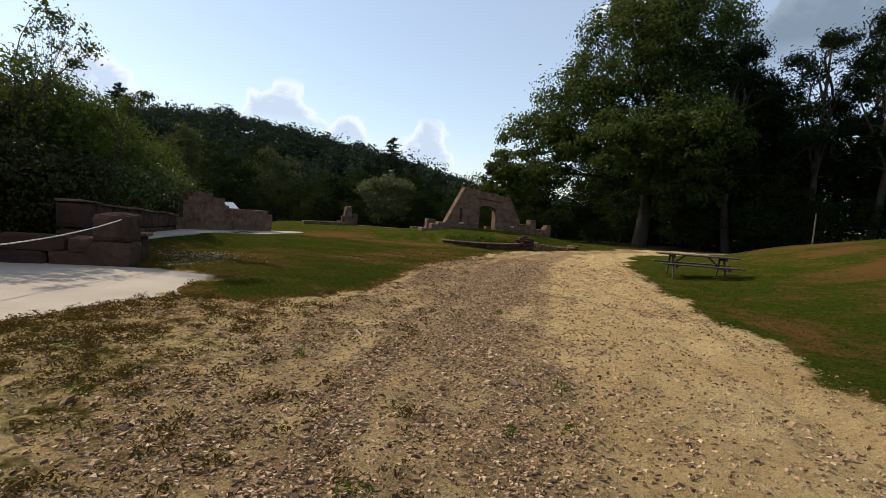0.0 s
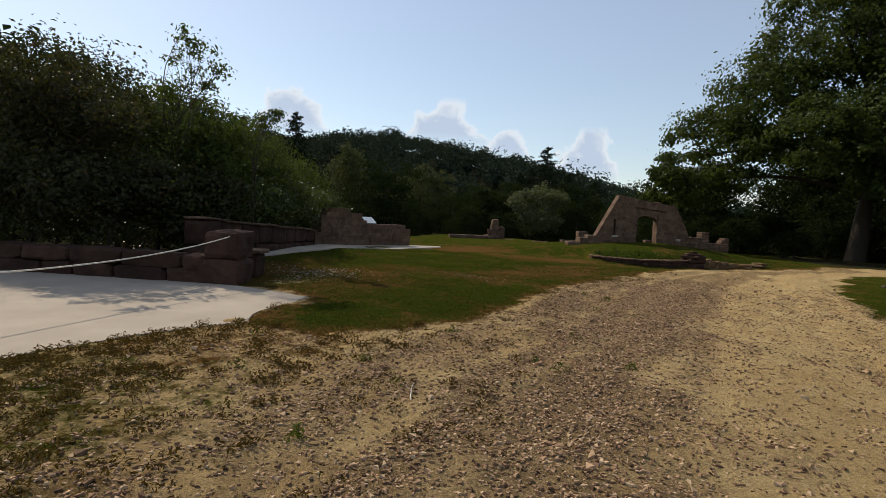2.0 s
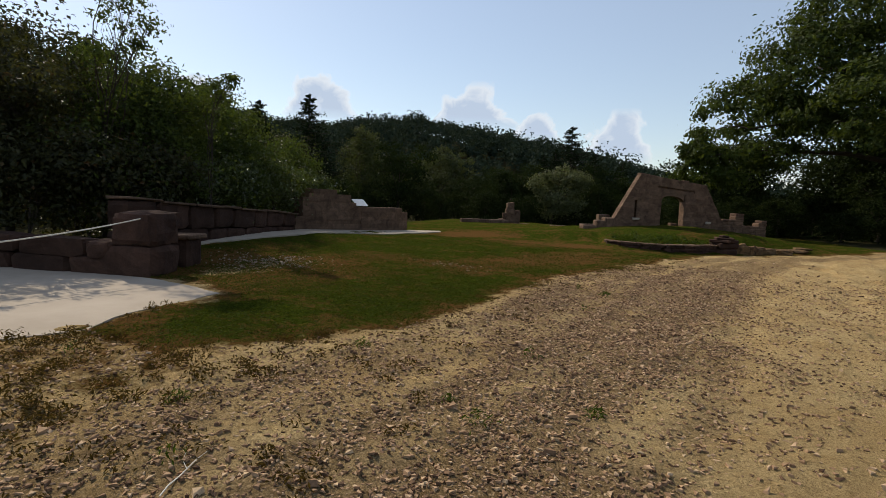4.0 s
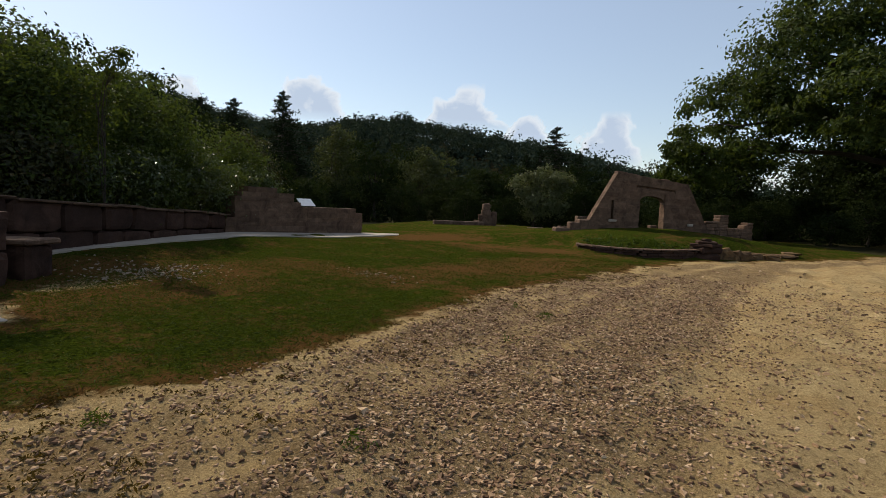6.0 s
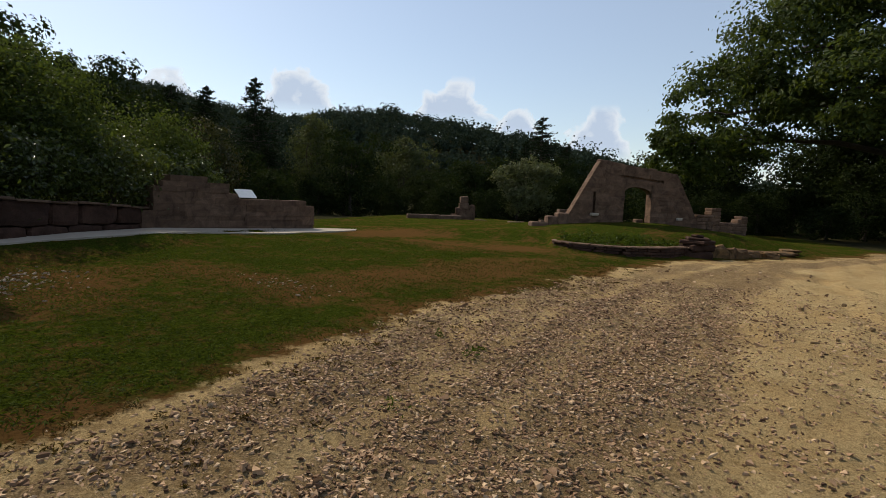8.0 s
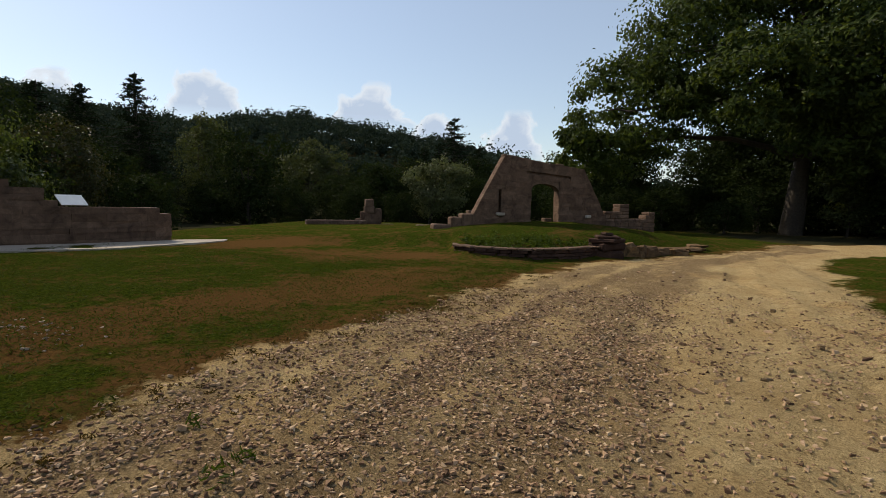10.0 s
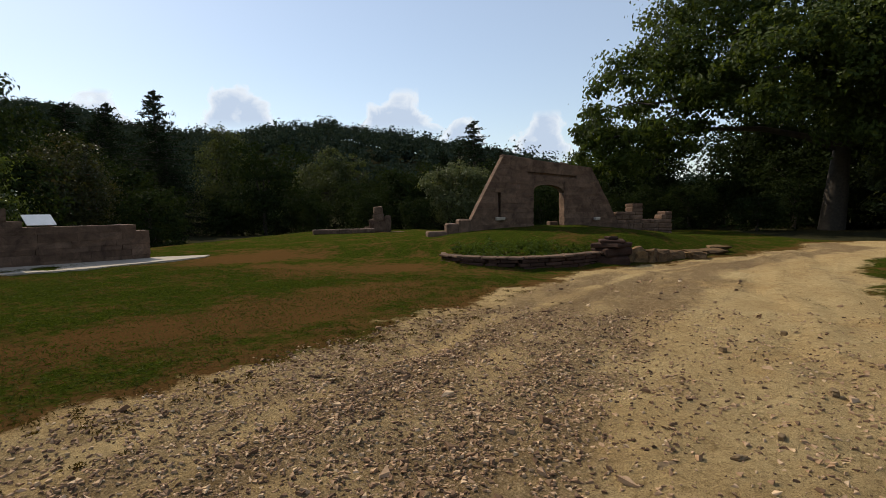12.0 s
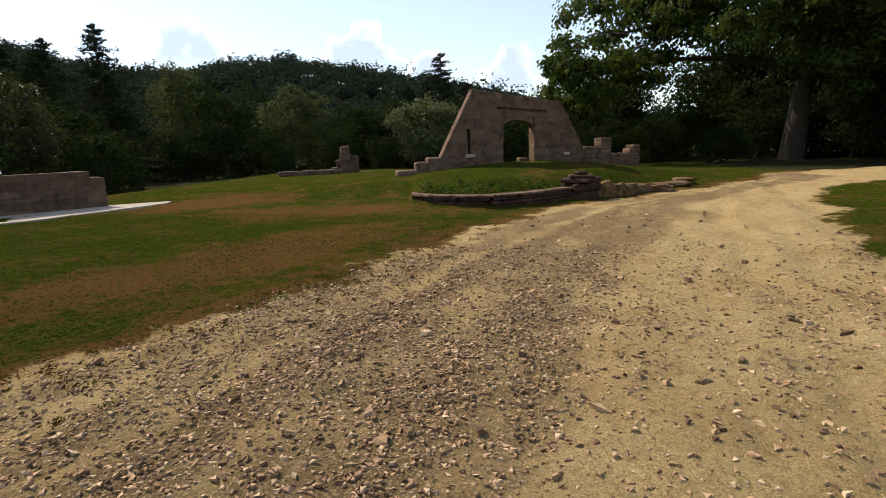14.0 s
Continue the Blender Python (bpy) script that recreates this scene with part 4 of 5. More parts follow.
# the great tree beyond the gateway and its neighbours
tree("broadleaf_tree", at_ground(20.5, 46), (0.5, 0, 13), 0.55,
     [(-13.0, 1, 5.2, 1.9, 2.2, 2.0), (-10.0, 0, 7.6, 3.6, 4.0, 4.0), (-6.0, 0, 11.6, 4.4, 4.6, 4.6), (-2.6, -1, 16.6, 4.6, 5, 5), (3.2, 0, 19.0, 4.4, 5, 4.2), (-0.5, 0, 21.5, 3.6, 4, 3.2),
      (4.6, 0, 12.6, 4.6, 5, 4.0), (0.5, -5.5, 9.0, 4.6, 4, 3.2), (6.5, 0, 8, 5, 5, 4), (-5.6, -5.5, 8.0, 3.4, 3.4, 2.4), (8.5, -1, 12, 3.8, 4, 4), (10.5, -1, 7.5, 4.5, 4, 4), (1.5, -4, 5.6, 4.0, 2.6, 2.2), (6.5, -3, 4.6, 4.0, 2.6, 2.2)],
     1650, 98, (0.29, 0.185), M_leaf, 101, "great spreading broadleaf tree in full summer leaf", 0.10, 0.40)
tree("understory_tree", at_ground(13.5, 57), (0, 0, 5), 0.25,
     [(-2.5, 0, 4.0, 2.6, 3, 2.4), (0, 0, 6.4, 2.6, 3, 2.4), (-1, 0, 2.6, 3.0, 3, 2.0)], 240, 45, (0.26, 0.16), M_leaf_shaded, 102, "rounded broadleaf tree behind the ruined gateway", 0.13, 0.4)
tree("understory_bush", at_ground(22.9, 44.6), (0.2, 0, 3.0), 0.07,
     [(0, 0, 3.6, 1.3, 1.2, 0.9), (1.0, 0, 2.4, 1.2, 1.1, 0.8), (-0.9, 0.2, 2.7, 1.0, 1.0, 0.8), (0.3, 0, 1.2, 1.5, 1.2, 0.7), (1.3, 0, 3.9, 0.8, 0.8, 0.6)], 90, 52, (0.24, 0.14), M_leaf_light, 104,
     "light green sapling in front of the dark wood", 0.22, 0.3)


def tall_pine(name, base, h, seed, label, group):
    """A bare trunk with flat tufts of needles on level boughs in its upper half."""
    rng = random.Random(seed)
    lobes = []
    for i in range(17):
        f = i / 16
        reach = (0.9 + 2.3 * math.sin(math.pi * (0.2 + 0.72 * f))) * rng.uniform(0.35, 1.0)
        a = i * 2.4 + rng.uniform(-0.5, 0.5)
        lobes.append((math.cos(a) * reach, math.sin(a) * reach, h * (0.34 + 0.64 * f), rng.uniform(1.0, 1.6), rng.uniform(1.0, 1.6), rng.uniform(0.55, 0.85)))
    return tree(name, base, (0.3, 0, h * 0.97), h * 0.017, lobes, 210, 40, (0.36, 0.12), M_needle, seed, label, 0.30, 0.2, 0.3, 60, group)


tallest = [tall_pine("pine_tree", at_ground(30.0, 38.0), 16.0, 161, "tall pine with a bare trunk and tufted crown", "tall pines at the wood's edge"),
           tall_pine("pine_tree", at_ground(25.6, 41.0), 16.6, 162, "tall pine with a bare trunk and tufted crown", "tall pines at the wood's edge")]

# shrubby trees crowding behind the low walls
LEFT = [((-10.6, 15.2), 5, [(0, 0, 2.0, 2.0, 2.0, 1.7), (0.2, 0.6, 3.3, 1.4, 1.5, 1.1), (-1.0, 0.5, 3.9, 1.4, 1.4, 1.1)]),
        ((-12.6, 13.4), 6, [(0, 0, 2.6, 2.2, 2.2, 2.1), (0, 0, 4.2, 1.8, 1.8, 1.4), (-1.2, 0, 4.8, 1.4, 1.4, 1.0)]),
        ((-11.4, 19.0), 5, [(0, 0, 1.8, 2.0, 2.2, 1.7), (-0.2, 0.4, 3.4, 1.6, 1.7, 1.2), (-1, 1, 4.2, 1.0, 1.0, 0.8)]),
        ((-14.6, 16.5), 7, [(0, 0, 3.0, 2.4, 2.4, 2.4), (0, 0, 4.9, 2.0, 2.0, 1.5), (1, 1, 4.0, 1.6, 1.6, 1.4)]),
        ((-12.2, 23.4), 5, [(0, 0, 1.6, 1.8, 2.2, 1.5), (0, 0.5, 3.0, 1.5, 1.7, 1.1)]),
        ((-16.5, 11.5), 8, [(0, 0, 3.2, 2.4, 2.4, 2.6), (0, 0, 5.0, 2.0, 2.0, 1.5)])]
for i, ((x, y), h, lobes) in enumerate(LEFT):
    tree("understory_tree", at_ground(x, y), (0.2, 0.1, h * 0.6), 0.09, lobes, 300, 62, (0.125, 0.066), M_leaf_red if i % 2 else M_leaf, 110 + i,
         "dense small-leaved tree crowding behind the low stone wall", 0.17, 0.4, 0.3, 90, "trees behind the low wall")
tree("understory_tree", at_ground(-12.6, 12.8), (0.4, -0.2, 3.0), 0.05, [(1.5, -0.3, 3.6, 1.3, 1.0, 0.6), (2.6, -0.6, 3.5, 1.0, 0.9, 0.5), (0.9, -0.9, 4.3, 1.1, 1.0, 0.5), (2.0, -1.2, 4.3, 1.0, 0.8, 0.4), (0, 0, 3.2, 1.5, 1.4, 1.2)],
     150, 26, (0.125, 0.062), M_leaf_red, 129, "thin-leaved tree leaning over the concrete slab", 0.14, 0.2, 0.3, 90, "trees behind the low wall")
for i, (x, y, top) in enumerate(((-9.7, 17.0, 2.3), (-10.0, 20.2, 2.5), (-10.6, 23.0, 2.3), (-9.4, 14.0, 2.6), (-10.4, 12.4, 2.7), (-12.2, 11.9, 2.9), (-14.2, 11.4, 3.0))):
    tree("shrub", at_ground(x, y), (0.1, 0, top * 0.55), 0.04, [(0, 0, top * 0.55, 0.95, 1.5, top * 0.40), (0.2, 0.7, top * 0.7, 0.7, 0.9, top * 0.27), (-0.1, -0.8, top * 0.68, 0.7, 0.9, top * 0.28)],
         120, 46, (0.12, 0.068), M_shrub if i < 3 else M_leaf_red, 135 + i, "bright green leafy shrub just behind the low wall", 0.2, 0.35, 0.4, 40, "shrubs behind the low wall")
# a thin tree leans out above the rest, its boughs bare below
tree("sapling", at_ground(-11.2, 14.8), (0.9, -0.6, 4.0), 0.045,
     [(2.05, -1.3, 5.50, 0.34, 0.3, 0.22), (2.55, -1.35, 5.25, 0.34, 0.3, 0.25), (1.6, -1.3, 5.2, 0.28, 0.28, 0.14), (2.95, -1.3, 4.85, 0.26, 0.3, 0.2), (2.25, -1.3, 4.85, 0.26, 0.28, 0.2),
      (2.7, -1.3, 4.45, 0.22, 0.25, 0.12), (1.4, -1.3, 4.3, 0.34, 0.3, 0.24), (1.9, -1.3, 5.85, 0.2, 0.2, 0.1)],
     80, 15, (0.11, 0.05), M_leaf, 130, "thin airy sapling rising above the shrubby trees", 0.40, 0.3, 0.2, 60)
tree("sapling", at_ground(-8.9, 16.0), (0.1, 0, 2.9), 0.035, [(0.5, -0.2, 3.95, 0.4, 0.4, 0.18), (0.1, 0.1, 3.7, 0.35, 0.4, 0.2), (0.9, -0.3, 4.1, 0.22, 0.22, 0.15), (-0.4, 0.2, 3.5, 0.4, 0.4, 0.25)],
     46, 20, (0.11, 0.05), M_leaf, 131, "thin straggling sapling above the low wall", 0.3, 0.3, 0.2, 40)

# single trees that stand out in the wood behind the lawn
tree("broadleaf_tree", at_ground(-24.9, 57), (0, 0, 7), 0.18, [(0.2, 0, 9.0, 1.5, 1.5, 1.6), (-0.3, 0, 7.0, 2.4, 2.3, 2.0), (0.8, 0, 4.8, 3.2, 3, 2.2), (1.2, -0.4, 2.4, 3.8, 3.2, 2.2)], 330, 44, (0.24, 0.14), M_leaf_light, 145,
     "olive-green broadleaf tree with a tapering crown", 0.14, 0.45, 0.4, 30)
tree("broadleaf_tree", at_ground(-20.1, 69.8), (0, 0, 6), 0.2, [(0.8, 0, 8.6, 2.2, 2.2, 1.6), (-1.6, 0, 7.0, 2.3, 2.3, 1.7), (2.8, 0, 7.4, 2.0, 2.0, 1.5), (-3.2, -0.4, 4.8, 2.2, 2.2, 1.9), (0.6, -1, 4.6, 3.8, 3, 2.6)], 330, 44, (0.26, 0.15), M_leaf_light, 146,
     "broadleaf tree with sunlit tops behind the lawn", 0.13, 0.45, 0.5, 30)
tree("broadleaf_tree", at_ground(-4.4, 59.2), (1, 0, 4.5), 0.13, [(-0.6, 0, 4.9, 1.6, 1.6, 1.0), (1.2, 0, 5.7, 1.6, 1.6, 1.1), (2.8, 0, 5.3, 1.4, 1.6, 1.1), (1.2, 0, 3.0, 2.8, 2.2, 1.8)], 220, 40, (0.24, 0.15), M_leaf_pale, 144,
     "pale-leaved low tree catching the sun behind the lawn", 0.15, 0.45, 0.6, 24)
tree("broadleaf_tree", at_ground(-20.8, 36.4), (0, 0, 4.6), 0.14, [(0, 0, 5.6, 1.6, 1.6, 1.2), (-0.8, 0.5, 4.0, 2.2, 2.2, 1.8), (0.9, -0.4, 3.6, 1.9, 2.0, 1.8), (0, 0, 2.0, 2.4, 2.4, 1.7)], 260, 46, (0.19, 0.10), M_leaf_red, 147,
     "glossy-leaved tree behind the stepped stone wall", 0.15, 0.45, 0.3, 30)

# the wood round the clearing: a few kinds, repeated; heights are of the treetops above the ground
KINDS = [(8.2, tree("broadleaf_tree", at_ground(-18.8, 53), (0, 0, 5), 0.16, [(0, 0, 4.5, 3.0, 3.0, 2.4), (-1.2, 0, 6.5, 2.1, 2.1, 1.7), (1.6, 0, 5.8, 2.1, 2.0, 1.8), (0, -0.6, 2.2, 3.2, 3.0, 1.8)], 150, 32, (0.29, 0.18), M_leaf_shaded, 141,
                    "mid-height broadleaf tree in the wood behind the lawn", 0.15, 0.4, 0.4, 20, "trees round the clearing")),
         (9.6, tree("broadleaf_tree", at_ground(-38, 52), (0, 0, 6), 0.18, [(0, 0, 5.0, 3.2, 3.2, 2.8), (0.8, 0, 7.8, 2.2, 2.2, 1.8), (-1.8, 0, 6.2, 2.1, 2.0, 1.8), (0.6, -0.5, 2.4, 3.2, 3.0, 2.0)], 160, 32, (0.29, 0.18), M_leaf_shaded, 142,
                    "broadleaf tree with shade-darkened leaves in the wood behind the lawn", 0.15, 0.4, 0.4, 20, "trees round the clearing")),
         (7.2, tree("broadleaf_tree", at_ground(-9, 62), (0, 0, 4.5), 0.15, [(0, 0, 3.6, 2.8, 2.8, 2.2), (0.5, 0, 5.6, 2.0, 2.0, 1.6), (-1.2, 0, 4.8, 1.9, 1.9, 1.6), (0, -0.5, 1.8, 3.0, 2.8, 1.6)], 140, 32, (0.29, 0.18), M_leaf_shaded, 143,
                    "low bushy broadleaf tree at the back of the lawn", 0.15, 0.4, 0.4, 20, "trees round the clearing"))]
FIRS = [(14.0, pine("pine_tree", at_ground(-31.2, 55.8, -0.3), 14.0, 6.2, 7500, (0.38, 0.12), 151, "dark pointed conifer standing above the wood", "conifers round the clearing")),
        (14.2, pine("pine_tree", at_ground(-3.8, 76.5, -0.3), 14.2, 6.8, 7500, (0.38, 0.12), 152, "dark pointed conifer standing above the wood", "conifers round the clearing"))]


def spread(proto, x, y, top, wide, rng):
    """A copy whose top stands at height top over the eye's own level ground."""
    full, ob = proto
    base = spot(x, y)
    k = (top - base) / full
    w = wide * max(k, 0.55)
    a = rng.uniform(0.88, 1.14)
    return copy_thing(ob, Matrix.Translation((x, y, base - 0.1)) @ Matrix.Rotation(rng.uniform(0, 6.28), 4, "Z") @ Matrix.Diagonal((w * a, w / a, k, 1)))


rng = random.Random(7)
# behind the lawn, low where the hill shows over them
for x, y, k, top in ((-18.0, 58.5, 2, 3.6), (-19.6, 63, 2, 4.4), (-15.0, 55, 2, 2.6), (-12.5, 61, 0, 4.4), (-12.3, 66, 1, 6.2), (-8.8, 64, 0, 5.6), (-8.4, 70, 1, 7.0), (-1.2, 72, 0, 7.2), (2.0, 74, 1, 6.8), (5.6, 72, 0, 6.2), (-6.6, 57, 2, 2.9),
                     (0.8, 60, 2, 4.0), (-10.4, 56, 2, 3.2), (4.2, 58, 2, 3.8), (8.4, 60, 2, 5.0), (10.0, 65, 0, 7.5), (-20.8, 50.5, 2, 2.6), (-14.8, 65, 0, 4.8), (-16.5, 68, 2, 4.2), (-25, 64, 0, 6.0), (-29, 66, 1, 7.6), (-22.5, 60, 2, 4.0), (-2.0, 66, 0, 4.6),
                     # the tall left side
                     (-40, 48, 1, 13.2), (-45, 43, 0, 13.5), (-53, 49, 1, 18.0), (-49, 38, 0, 16.0), (-56, 42, 1, 17.0), (-26, 26, 1, 9.6), (-22, 30, 2, 6.6), (-33, 34, 1, 10.0), (-19, 25, 2, 6.4), (-28, 38, 0, 7.2), (-34, 44, 0, 9.5), (-17.5, 30, 2, 4.4),
                     (-24, 44, 2, 5.0), (-28.5, 45, 0, 6.4), (-23, 16, 0, 8.0), (-21, 7, 1, 8.0), (-30, 12, 0, 9.5), (-28, 3, 1, 9.0), (-40, 26, 1, 13.5), (-16.5, 37, 2, 3.0), (-19, 41.5, 2, 3.4),
                     # the wood beyond the drive
                     (27, 49, 1, 9.5), (31.5, 46, 0, 10), (36, 43, 1, 12), (21.5, 55, 0, 9.5), (40, 39, 0, 12), (45, 33, 1, 13), (37.5, 35, 0, 11), (33, 40, 2, 8.5), (50, 25, 0, 13), (48, 12, 1, 13), (50, -2, 0, 13), (42, -14, 1, 12), (28.5, 43.5, 2, 6.5),
                     (26.2, 46, 2, 5.0), (36, 37.5, 2, 6.5), (20.5, 50.5, 2, 5.5), (24, 51, 2, 7.5), (30, 40.5, 2, 5.5), (33, 36, 2, 5.0), (40, 30, 2, 8.0), (11.2, 51, 2, 3.2), (8.0, 53, 2, 2.8), (13.6, 49, 2, 3.0), (19.2, 47.5, 2, 3.4), (23, 58, 1, 12), (29, 54, 0, 13), (35, 50, 1, 15), (42, 45, 0, 15), (25.5, 53, 0, 10), (33, 45, 1, 12), (20.4, 58, 2, 8), (10.5, 55, 2, 4.6), (12.6, 60, 1, 8.4), (48, 38, 1, 15), (22, 48.6, 2, 4.2), (25, 47.5, 2, 5.5), (30, 36.5, 2, 4.6), (34.5, 33, 2, 5.2), (26.6, 39.0, 2, 4.4), (24.2, 42.6, 2, 4.0), (28.4, 38.2, 1, 6.5), (9.6, 48.4, 2, 2.3), (16.4, 45.6, 2, 2.2), (37, 30.5, 0, 8.0), (17.8, 55, 2, 3.4), (16.2, 60, 2, 3.9), (-23, 54, 2, 3.4), (21.5, 63, 1, 9.0), (18.4, 65, 0, 4.6), (25.5, 60, 1, 12), (14.2, 66, 0, 8.0), (14.6, 52, 2, 3.2)):
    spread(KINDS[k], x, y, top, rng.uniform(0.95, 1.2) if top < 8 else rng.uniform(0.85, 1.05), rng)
for x, y, k, top, wide in ((-44.9, 64.9, 0, 14.4, 1.1), (-47.5, 62, 1, 14.0, 1.0), (-41.5, 60, 0, 11.4, 1.1), (-38.5, 57, 1, 10.6, 1.2), (-34.5, 52, 0, 8.8, 1.3), (-28, 52, 1, 8.0, 1.3), (-31, 48.5, 0, 6.8, 1.3), (-25.6, 50, 1, 5.6, 1.3), (-7.0, 73, 0, 8.4, 1.0), (-0.6, 78, 1, 9.0, 1.1), (-6.2, 80, 0, 9.8, 1.0), (3.0, 82, 1, 8.2, 1.2)):
    spread(FIRS[k], x, y, top, wide, rng)
for x, y, k, top in ((33.2, 36.0, 1, 17.5), (28.2, 43.0, 0, 16.0), (36.5, 39.5, 0, 16.5), (39.5, 34.5, 1, 18.0)):
    spread((16.6, tallest[k]), x, y, top, 1.0, rng)

# the wooded hill: nobody could count its trees
r = np.random.RandomState(77)
N, K = 1350, 118
hx, hy = r.uniform(-265, 45, N), 118 + 82 * r.uniform(0, 1, N) ** 0.75
hz = height(hx, hy)
hs = r.uniform(2.2, 4.8, N) * (1 + 0.35 * (r.uniform(0, 1, N) > 0.94))
sub = r.normal(size=(N, 7, 3))                           # each crown is a handful of rounded boughs
sub /= np.linalg.norm(sub, axis=2)[:, :, None]
sub[:, :, 2] = np.abs(sub[:, :, 2])
pick = r.randint(0, 7, (N, K))
dirs = r.normal(size=(N, K, 3))
dirs /= np.linalg.norm(dirs, axis=2)[:, :, None]
off = sub[np.arange(N)[:, None], pick] * 0.62 + dirs * r.uniform(0.28, 0.46, (N, K, 1))
cen = np.stack([hx, hy, hz + hs * 0.50], -1)[:, None, :] + off * hs[:, None, None] * np.array((1, 1, 1.15))
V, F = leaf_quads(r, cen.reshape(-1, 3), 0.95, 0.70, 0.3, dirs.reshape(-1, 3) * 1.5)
hill = new("hill_forest", npmesh("hill_forest", V, F, M_far_hazed))
tagged(hill, "dense dark green forest covering the distant hill, tinted bluish for haze", "forest", kind="stuff")

# ---- clouds ----


def cloud(az, el, width, tall, dist=1400.0, mat=None):
    """A plain distant backdrop of one heaped cloud; az in degrees left of straight ahead, el that of its foot."""
    W, H = dist * math.tan(radians(width)), dist * math.tan(radians(tall))
    me = bpy.data.meshes.new("backdrop_cloud")
    me.from_pydata([(-W / 2, 0, 0), (W / 2, 0, 0), (W / 2, 0, H), (-W / 2, 0, H)], [], [(0, 1, 2, 3)])
    me.materials.append(mat or M_cloud)
    ob = new("backdrop_cloud", me)
    a = radians(az)
    ob.matrix_world = Matrix.Translation((-math.sin(a) * dist, math.cos(a) * dist, dist * math.tan(radians(el)))) @ Matrix.Rotation(a, 4, "Z")
    return tagged(ob, "white heaped summer cloud with a grey-blue base", "cloud", "low clouds", "structure")


CLOUDS = [(31.1, 7.6, 9.0, 6.4), (14.8, 7.8, 12.0, 5.6), (-0.4, 4.4, 9.6, 6.2), (43.2, 7.6, 8.0, 4.0), (7.6, 6.8, 7.0, 3.6), (-22.6, 19.4, 12.0, 6.0)]
for a, e, w, h in CLOUDS:
    cloud(a, e, w, h)
cloud(-39.0, 14.5, 22.0, 12.0, mat=M_cloud_dark)

# ---- twigs and clods on the drive ----


def twig(x, y, length, turn, seed, label):
    rng = random.Random(seed)
    z = float(surface(np.array([x]), np.array([y]))[0])
    ob = thing("twig", Matrix.Translation((x, y, z + 0.008)) @ Matrix.Rotation(radians(turn), 4, "Z"), label, "twig", "twigs on the drive")
    main = [(length * i / 5, rng.uniform(-1, 1) * 0.03 * length, 0.012 + rng.uniform(-0.006, 0.01)) for i in range(6)]
    V, F = tube(main, [0.004, 0.0045, 0.004, 0.0035, 0.003, 0.0015], 6)
    st = new("stem", npmesh("stem", V, F, M_rope, True))
    st.parent = ob
    a = Vector(main[3])
    V, F = tube([a, a + Vector((0.08, 0.07, 0.01)) * length * 2, a + Vector((0.17, 0.10, 0.015)) * length * 2], [0.0025, 0.002, 0.001], 5)
    st = new("side_shoot", npmesh("side_shoot", V, F, M_rope, True))
    st.parent = ob


twig(-0.62, 6.5, 0.45, 105, 401, "thin bleached twig lying on the gravel")
M_clod = plain_material("damp_earth", (0.10, 0.064, 0.030), (0.19, 0.125, 0.060), 0.95, 20.0)
for i, (x, y, a) in enumerate(((4.55, 15.75, 0.10), (4.68, 15.82, 0.06), (4.98, 15.95, 0.07), (5.35, 16.3, 0.05), (6.1, 17.2, 0.07), (3.3, 15.3, 0.05), (5.7, 18.4, 0.06), (6.6, 19.2, 0.06))):
    ob = boulder(x, y, a * 0.7, a * 0.45, a * 0.45, 20 * i, 420 + i, "dark clod of churned earth on the drive", M_clod)
    ob.name = "earth_clod"
    tagged(ob, "", "clod", "clods on the drive")

# ---- loose stones, weeds and grass blades ----


def scatter(seed, n, x0, x1, y0, y1, keep):
    r = np.random.RandomState(seed)
    x, y = r.uniform(x0, x1, n), r.uniform(y0, y1, n)
    ok = r.uniform(0, 1, n) < keep(x, y)
    x, y = x[ok], y[ok]
    return r, x, y, surface(x, y)


WEDGE = np.array([(-1, -0.8, -1), (1, -0.8, -1), (0, 1, -1), (-1, -0.8, 1), (1, -0.8, 1), (0, 1, 1)], float)
WEDGE_F = np.array([(3, 4, 5), (0, 1, 4), (0, 4, 3), (1, 2, 5), (1, 5, 4), (2, 0, 3), (2, 3, 5)])


def stones(name, seed, n, area, size, keep, label, mat):
    r, x, y, z = scatter(seed, n, *area, keep)
    k = len(x)
    s = np.minimum(size * np.exp(r.normal(0, 0.45, k)), size * 1.6)
    dim = np.stack([s * r.uniform(0.8, 1.6, k), s * r.uniform(0.6, 1.1, k), s * r.uniform(0.27, 0.52, k)], -1)
    v = WEDGE[None] * (dim[:, None, :] * 0.58) * r.uniform(0.65, 1.15, (k, 6, 1)) * r.uniform(0.75, 1.2, (k, 6, 3))
    v[:, 3:, :2] = v[:, 3:, :2] * r.uniform(0.62, 0.98, (k, 3, 1)) + r.normal(0, 0.12, (k, 1, 2)) * s[:, None, None]
    a = r.uniform(0, 6.28, k)
    tilt = r.normal(0, 0.25, k)
    ca, sa = np.cos(a)[:, None], np.sin(a)[:, None]
    v[:, :, 2] += v[:, :, 0] * np.sin(tilt)[:, None]
    vx, vy = v[:, :, 0] * ca - v[:, :, 1] * sa, v[:, :, 0] * sa + v[:, :, 1] * ca
    V = np.stack([vx + x[:, None], vy + y[:, None], v[:, :, 2] + (z + dim[:, 2] * 0.36)[:, None]], -1).reshape(-1, 3)
    F = (WEDGE_F[None] + (np.arange(k) * 6)[:, None, None]).reshape(-1, 3)
    return tagged(new(name, npmesh(name, V, F, mat)), label, "gravel", kind="stuff")


def road_keep(x, y):
    return smooth(0.15, -0.3, np.maximum(signed(LAWN_LEFT, x, y), signed(LAWN_RIGHT, x, y))) * ~((x < -3.9) & (y < 11))


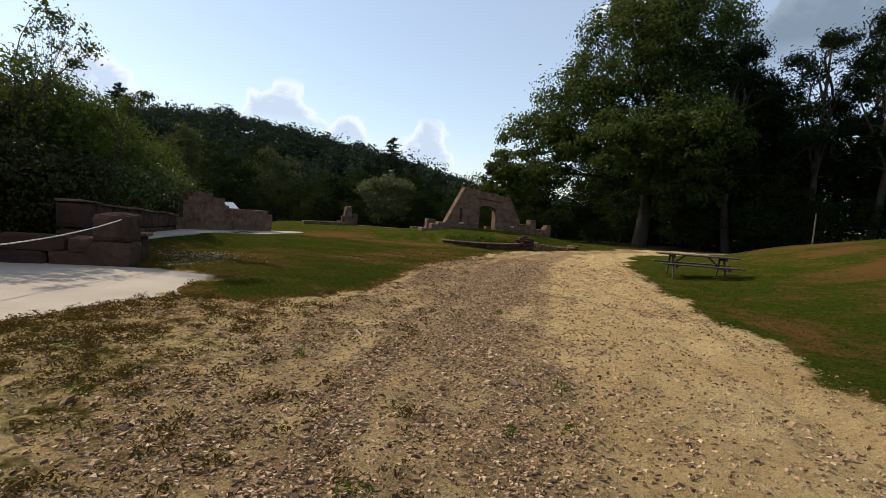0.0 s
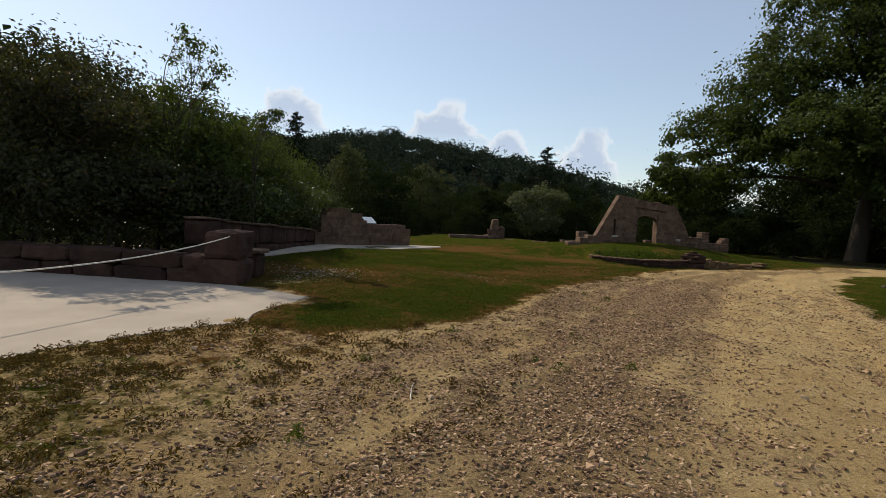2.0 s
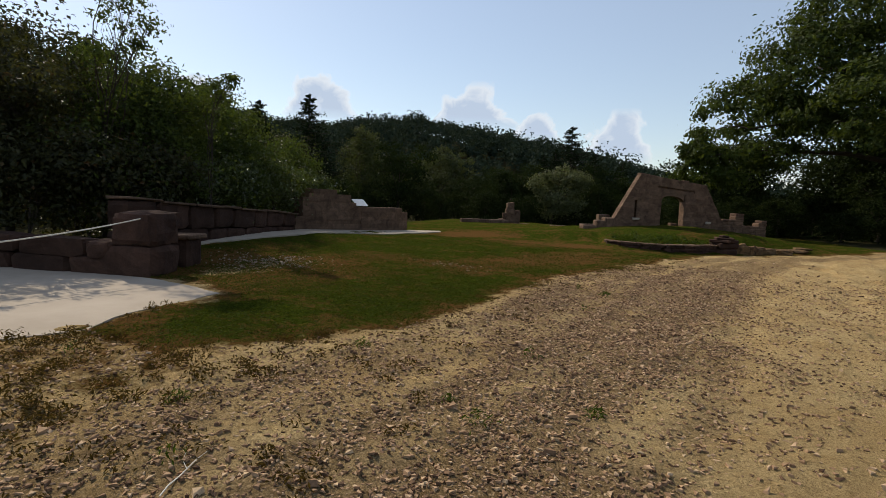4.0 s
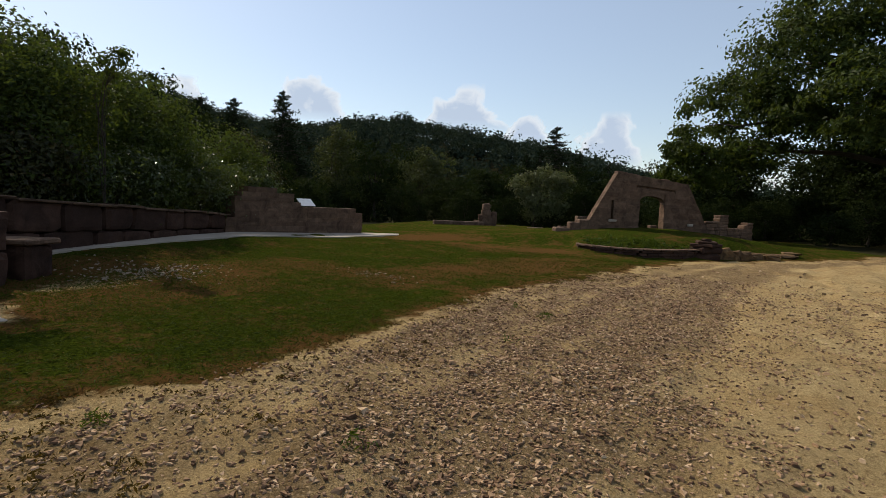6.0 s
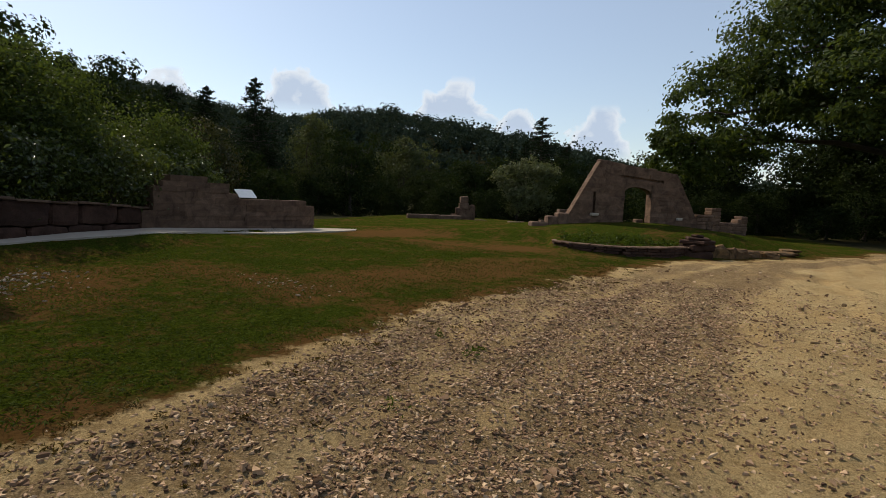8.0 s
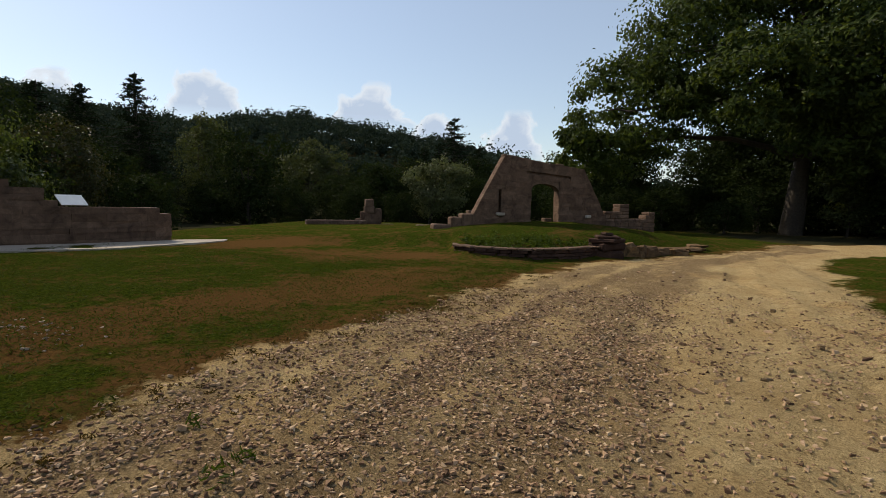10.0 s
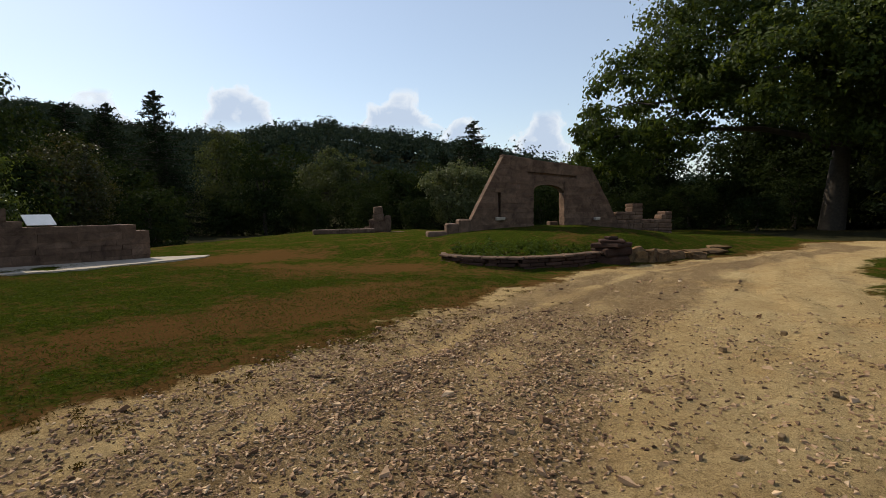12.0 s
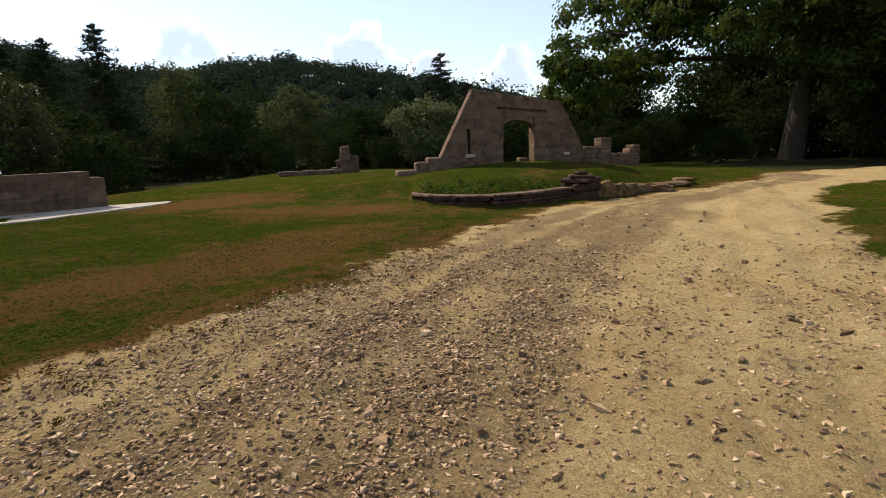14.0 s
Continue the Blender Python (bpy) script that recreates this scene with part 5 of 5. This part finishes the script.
stones("loose_gravel", 301, 400000, (-4.4, 8.2, 1.6, 20.5), 0.0215, lambda x, y: road_keep(x, y) * (0.06 + 0.74 * gravel_at(x, y) ** 1.6) * (0.15 + 0.85 * smooth(22, 16, y)), "crushed grey-brown stone scattered on the sandy drive", M_gravel)
stones("larger_stones", 302, 14000, (-4.2, 9, 0.8, 24), 0.045, lambda x, y: road_keep(x, y) * (0.012 + 0.22 * gravel_at(x, y) ** 2 + 0.07 * smooth(-1, -3, x)), "larger flat grey stones lying on the drive", M_gravel)
stones("stone_rubble", 304, 1500, (-4.0, -0.6, 15.2, 17.4), 0.026, lambda x, y: np.exp(-((x + 2.1) / 0.8) ** 2 - ((y - 16.2 + 0.3 * (x + 2.1)) / 0.25) ** 2) * 0.7, "pale stone chips showing through the thin grass", M_chips)
stones("stone_rubble", 303, 2600, (-7.2, -3.6, 12.4, 15.6), 0.035, lambda x, y: np.exp(-((x + 5.6) / 0.9) ** 2 - ((y - 14.1) / 0.8) ** 2) * 0.9, "pale stone rubble strewn in the grass below the path", M_chips)


def tufts(name, seed, n, area, leaf, spread_r, tall, per, keep, label, mat, up=0.9):
    """Low fuzzy growth: many small leaves heaped in clumps (per 1: an even turf)."""
    r, x, y, z = scatter(seed, n, *area, keep)
    rep = np.repeat(np.arange(len(x)), r.randint(max(1, per // 2), per * 3 // 2 + 1, len(x)))
    rr = spread_r * r.uniform(0.5, 1.5, len(x))
    hh = tall * r.uniform(0.4, 1.4, len(x))
    o = r.normal(size=(len(rep), 2)) * 0.55
    px, py = x[rep] + o[:, 0] * rr[rep], y[rep] + o[:, 1] * rr[rep]
    pz = z[rep] + hh[rep] * r.uniform(0.05, 1.0, len(rep)) * np.exp(-(o ** 2).sum(1))
    V, F = leaf_quads(r, np.stack([px, py, pz], -1), leaf[0], leaf[1], up)
    return tagged(new(name, npmesh(name, V, F, mat)), label, "grass", kind="stuff")


def SLAB_EDGE(y):
    return np.interp(y, (-1, 3, 6, 6.9, 7.9, 8.5, 9.6, 11), (-5.4, -5.0, -4.65, -4.5, -4.15, -3.7, -4.0, -4.05))


LEFT_IN = lambda x, y: signed(LAWN_LEFT, x, y) + 0.22 * waves(x, y, 21, 1.7) + 0.10 * waves(x, y, 22, 5.0)
RIGHT_IN = lambda x, y: signed(LAWN_RIGHT, x, y) + 0.22 * waves(x, y, 21, 1.7) + 0.10 * waves(x, y, 22, 5.0)
tufts("lawn_grass", 311, 250000, (-7.5, 3.5, 8.3, 24), (0.055, 0.010), 0.03, 0.035, 1, lambda x, y: smooth(-0.1, 0.4, LEFT_IN(x, y)) * (0.35 + 0.65 * smooth(20, 9, y)) * (0.45 + 0.55 * (waves(x, y, 5, 2.0) > -0.35)), "short mown grass with dry patches", M_blade)
tufts("lawn_grass", 312, 60000, (4.3, 13, 3.5, 27), (0.065, 0.011), 0.03, 0.035, 1, lambda x, y: smooth(-0.1, 0.4, RIGHT_IN(x, y)) * smooth(26, 8, y), "short mown grass beside the drive", M_blade)
tufts("planter_plants", 313, 420, (1.3, 5.6, 24.7, 27.6), (0.085, 0.04), 0.13, 0.16, 26, lambda x, y: (signed(PLANTER, x, y) > 0.15) * smooth(27.6, 26.6, y) * (0.5 + 0.5 * (waves(x, y, 9, 3.0) > -0.1)), "low green leafy plants inside the planter", M_plant, 0.6)
tufts("dry_weeds", 314, 4200, (-5.2, 0.2, 1.5, 9.8), (0.040, 0.014), 0.11, 0.085, 34, lambda x, y: (LEFT_IN(x, y) < 0.1) * (x > SLAB_EDGE(y)) * (0.05 + 0.75 * np.exp(-((x - SLAB_EDGE(y)) / 0.6) ** 2) + 0.38 * smooth(-0.6, -2.6, x) * (waves(x, y, 8, 2.4) > 0.0)), "straggling brown weeds on the sandy verge", M_weed, 0.5)
tufts("dry_weeds", 315, 2600, (-1.8, 3.8, 8.3, 23), (0.034, 0.010), 0.07, 0.035, 20, lambda x, y: smooth(-1.3, -0.1, LEFT_IN(x, y)) * smooth(0.35, 0.0, LEFT_IN(x, y)) * 0.8, "ragged dry grass along the drive", M_weed, 0.6)
tufts("dry_weeds", 316, 1500, (3.0, 10, 2.0, 22), (0.03, 0.009), 0.06, 0.04, 14, lambda x, y: smooth(-1.5, -0.1, RIGHT_IN(x, y)) * smooth(0.35, 0.0, RIGHT_IN(x, y)) * 0.5, "ragged dry grass along the drive", M_weed, 0.6)
tufts("green_weeds", 317, 60, (-4, 1.5, 1.8, 16), (0.06, 0.012), 0.09, 0.10, 40, lambda x, y: road_keep(x, y) * 0.6, "small green weeds sprouting in the gravel", M_plant, 0.2)
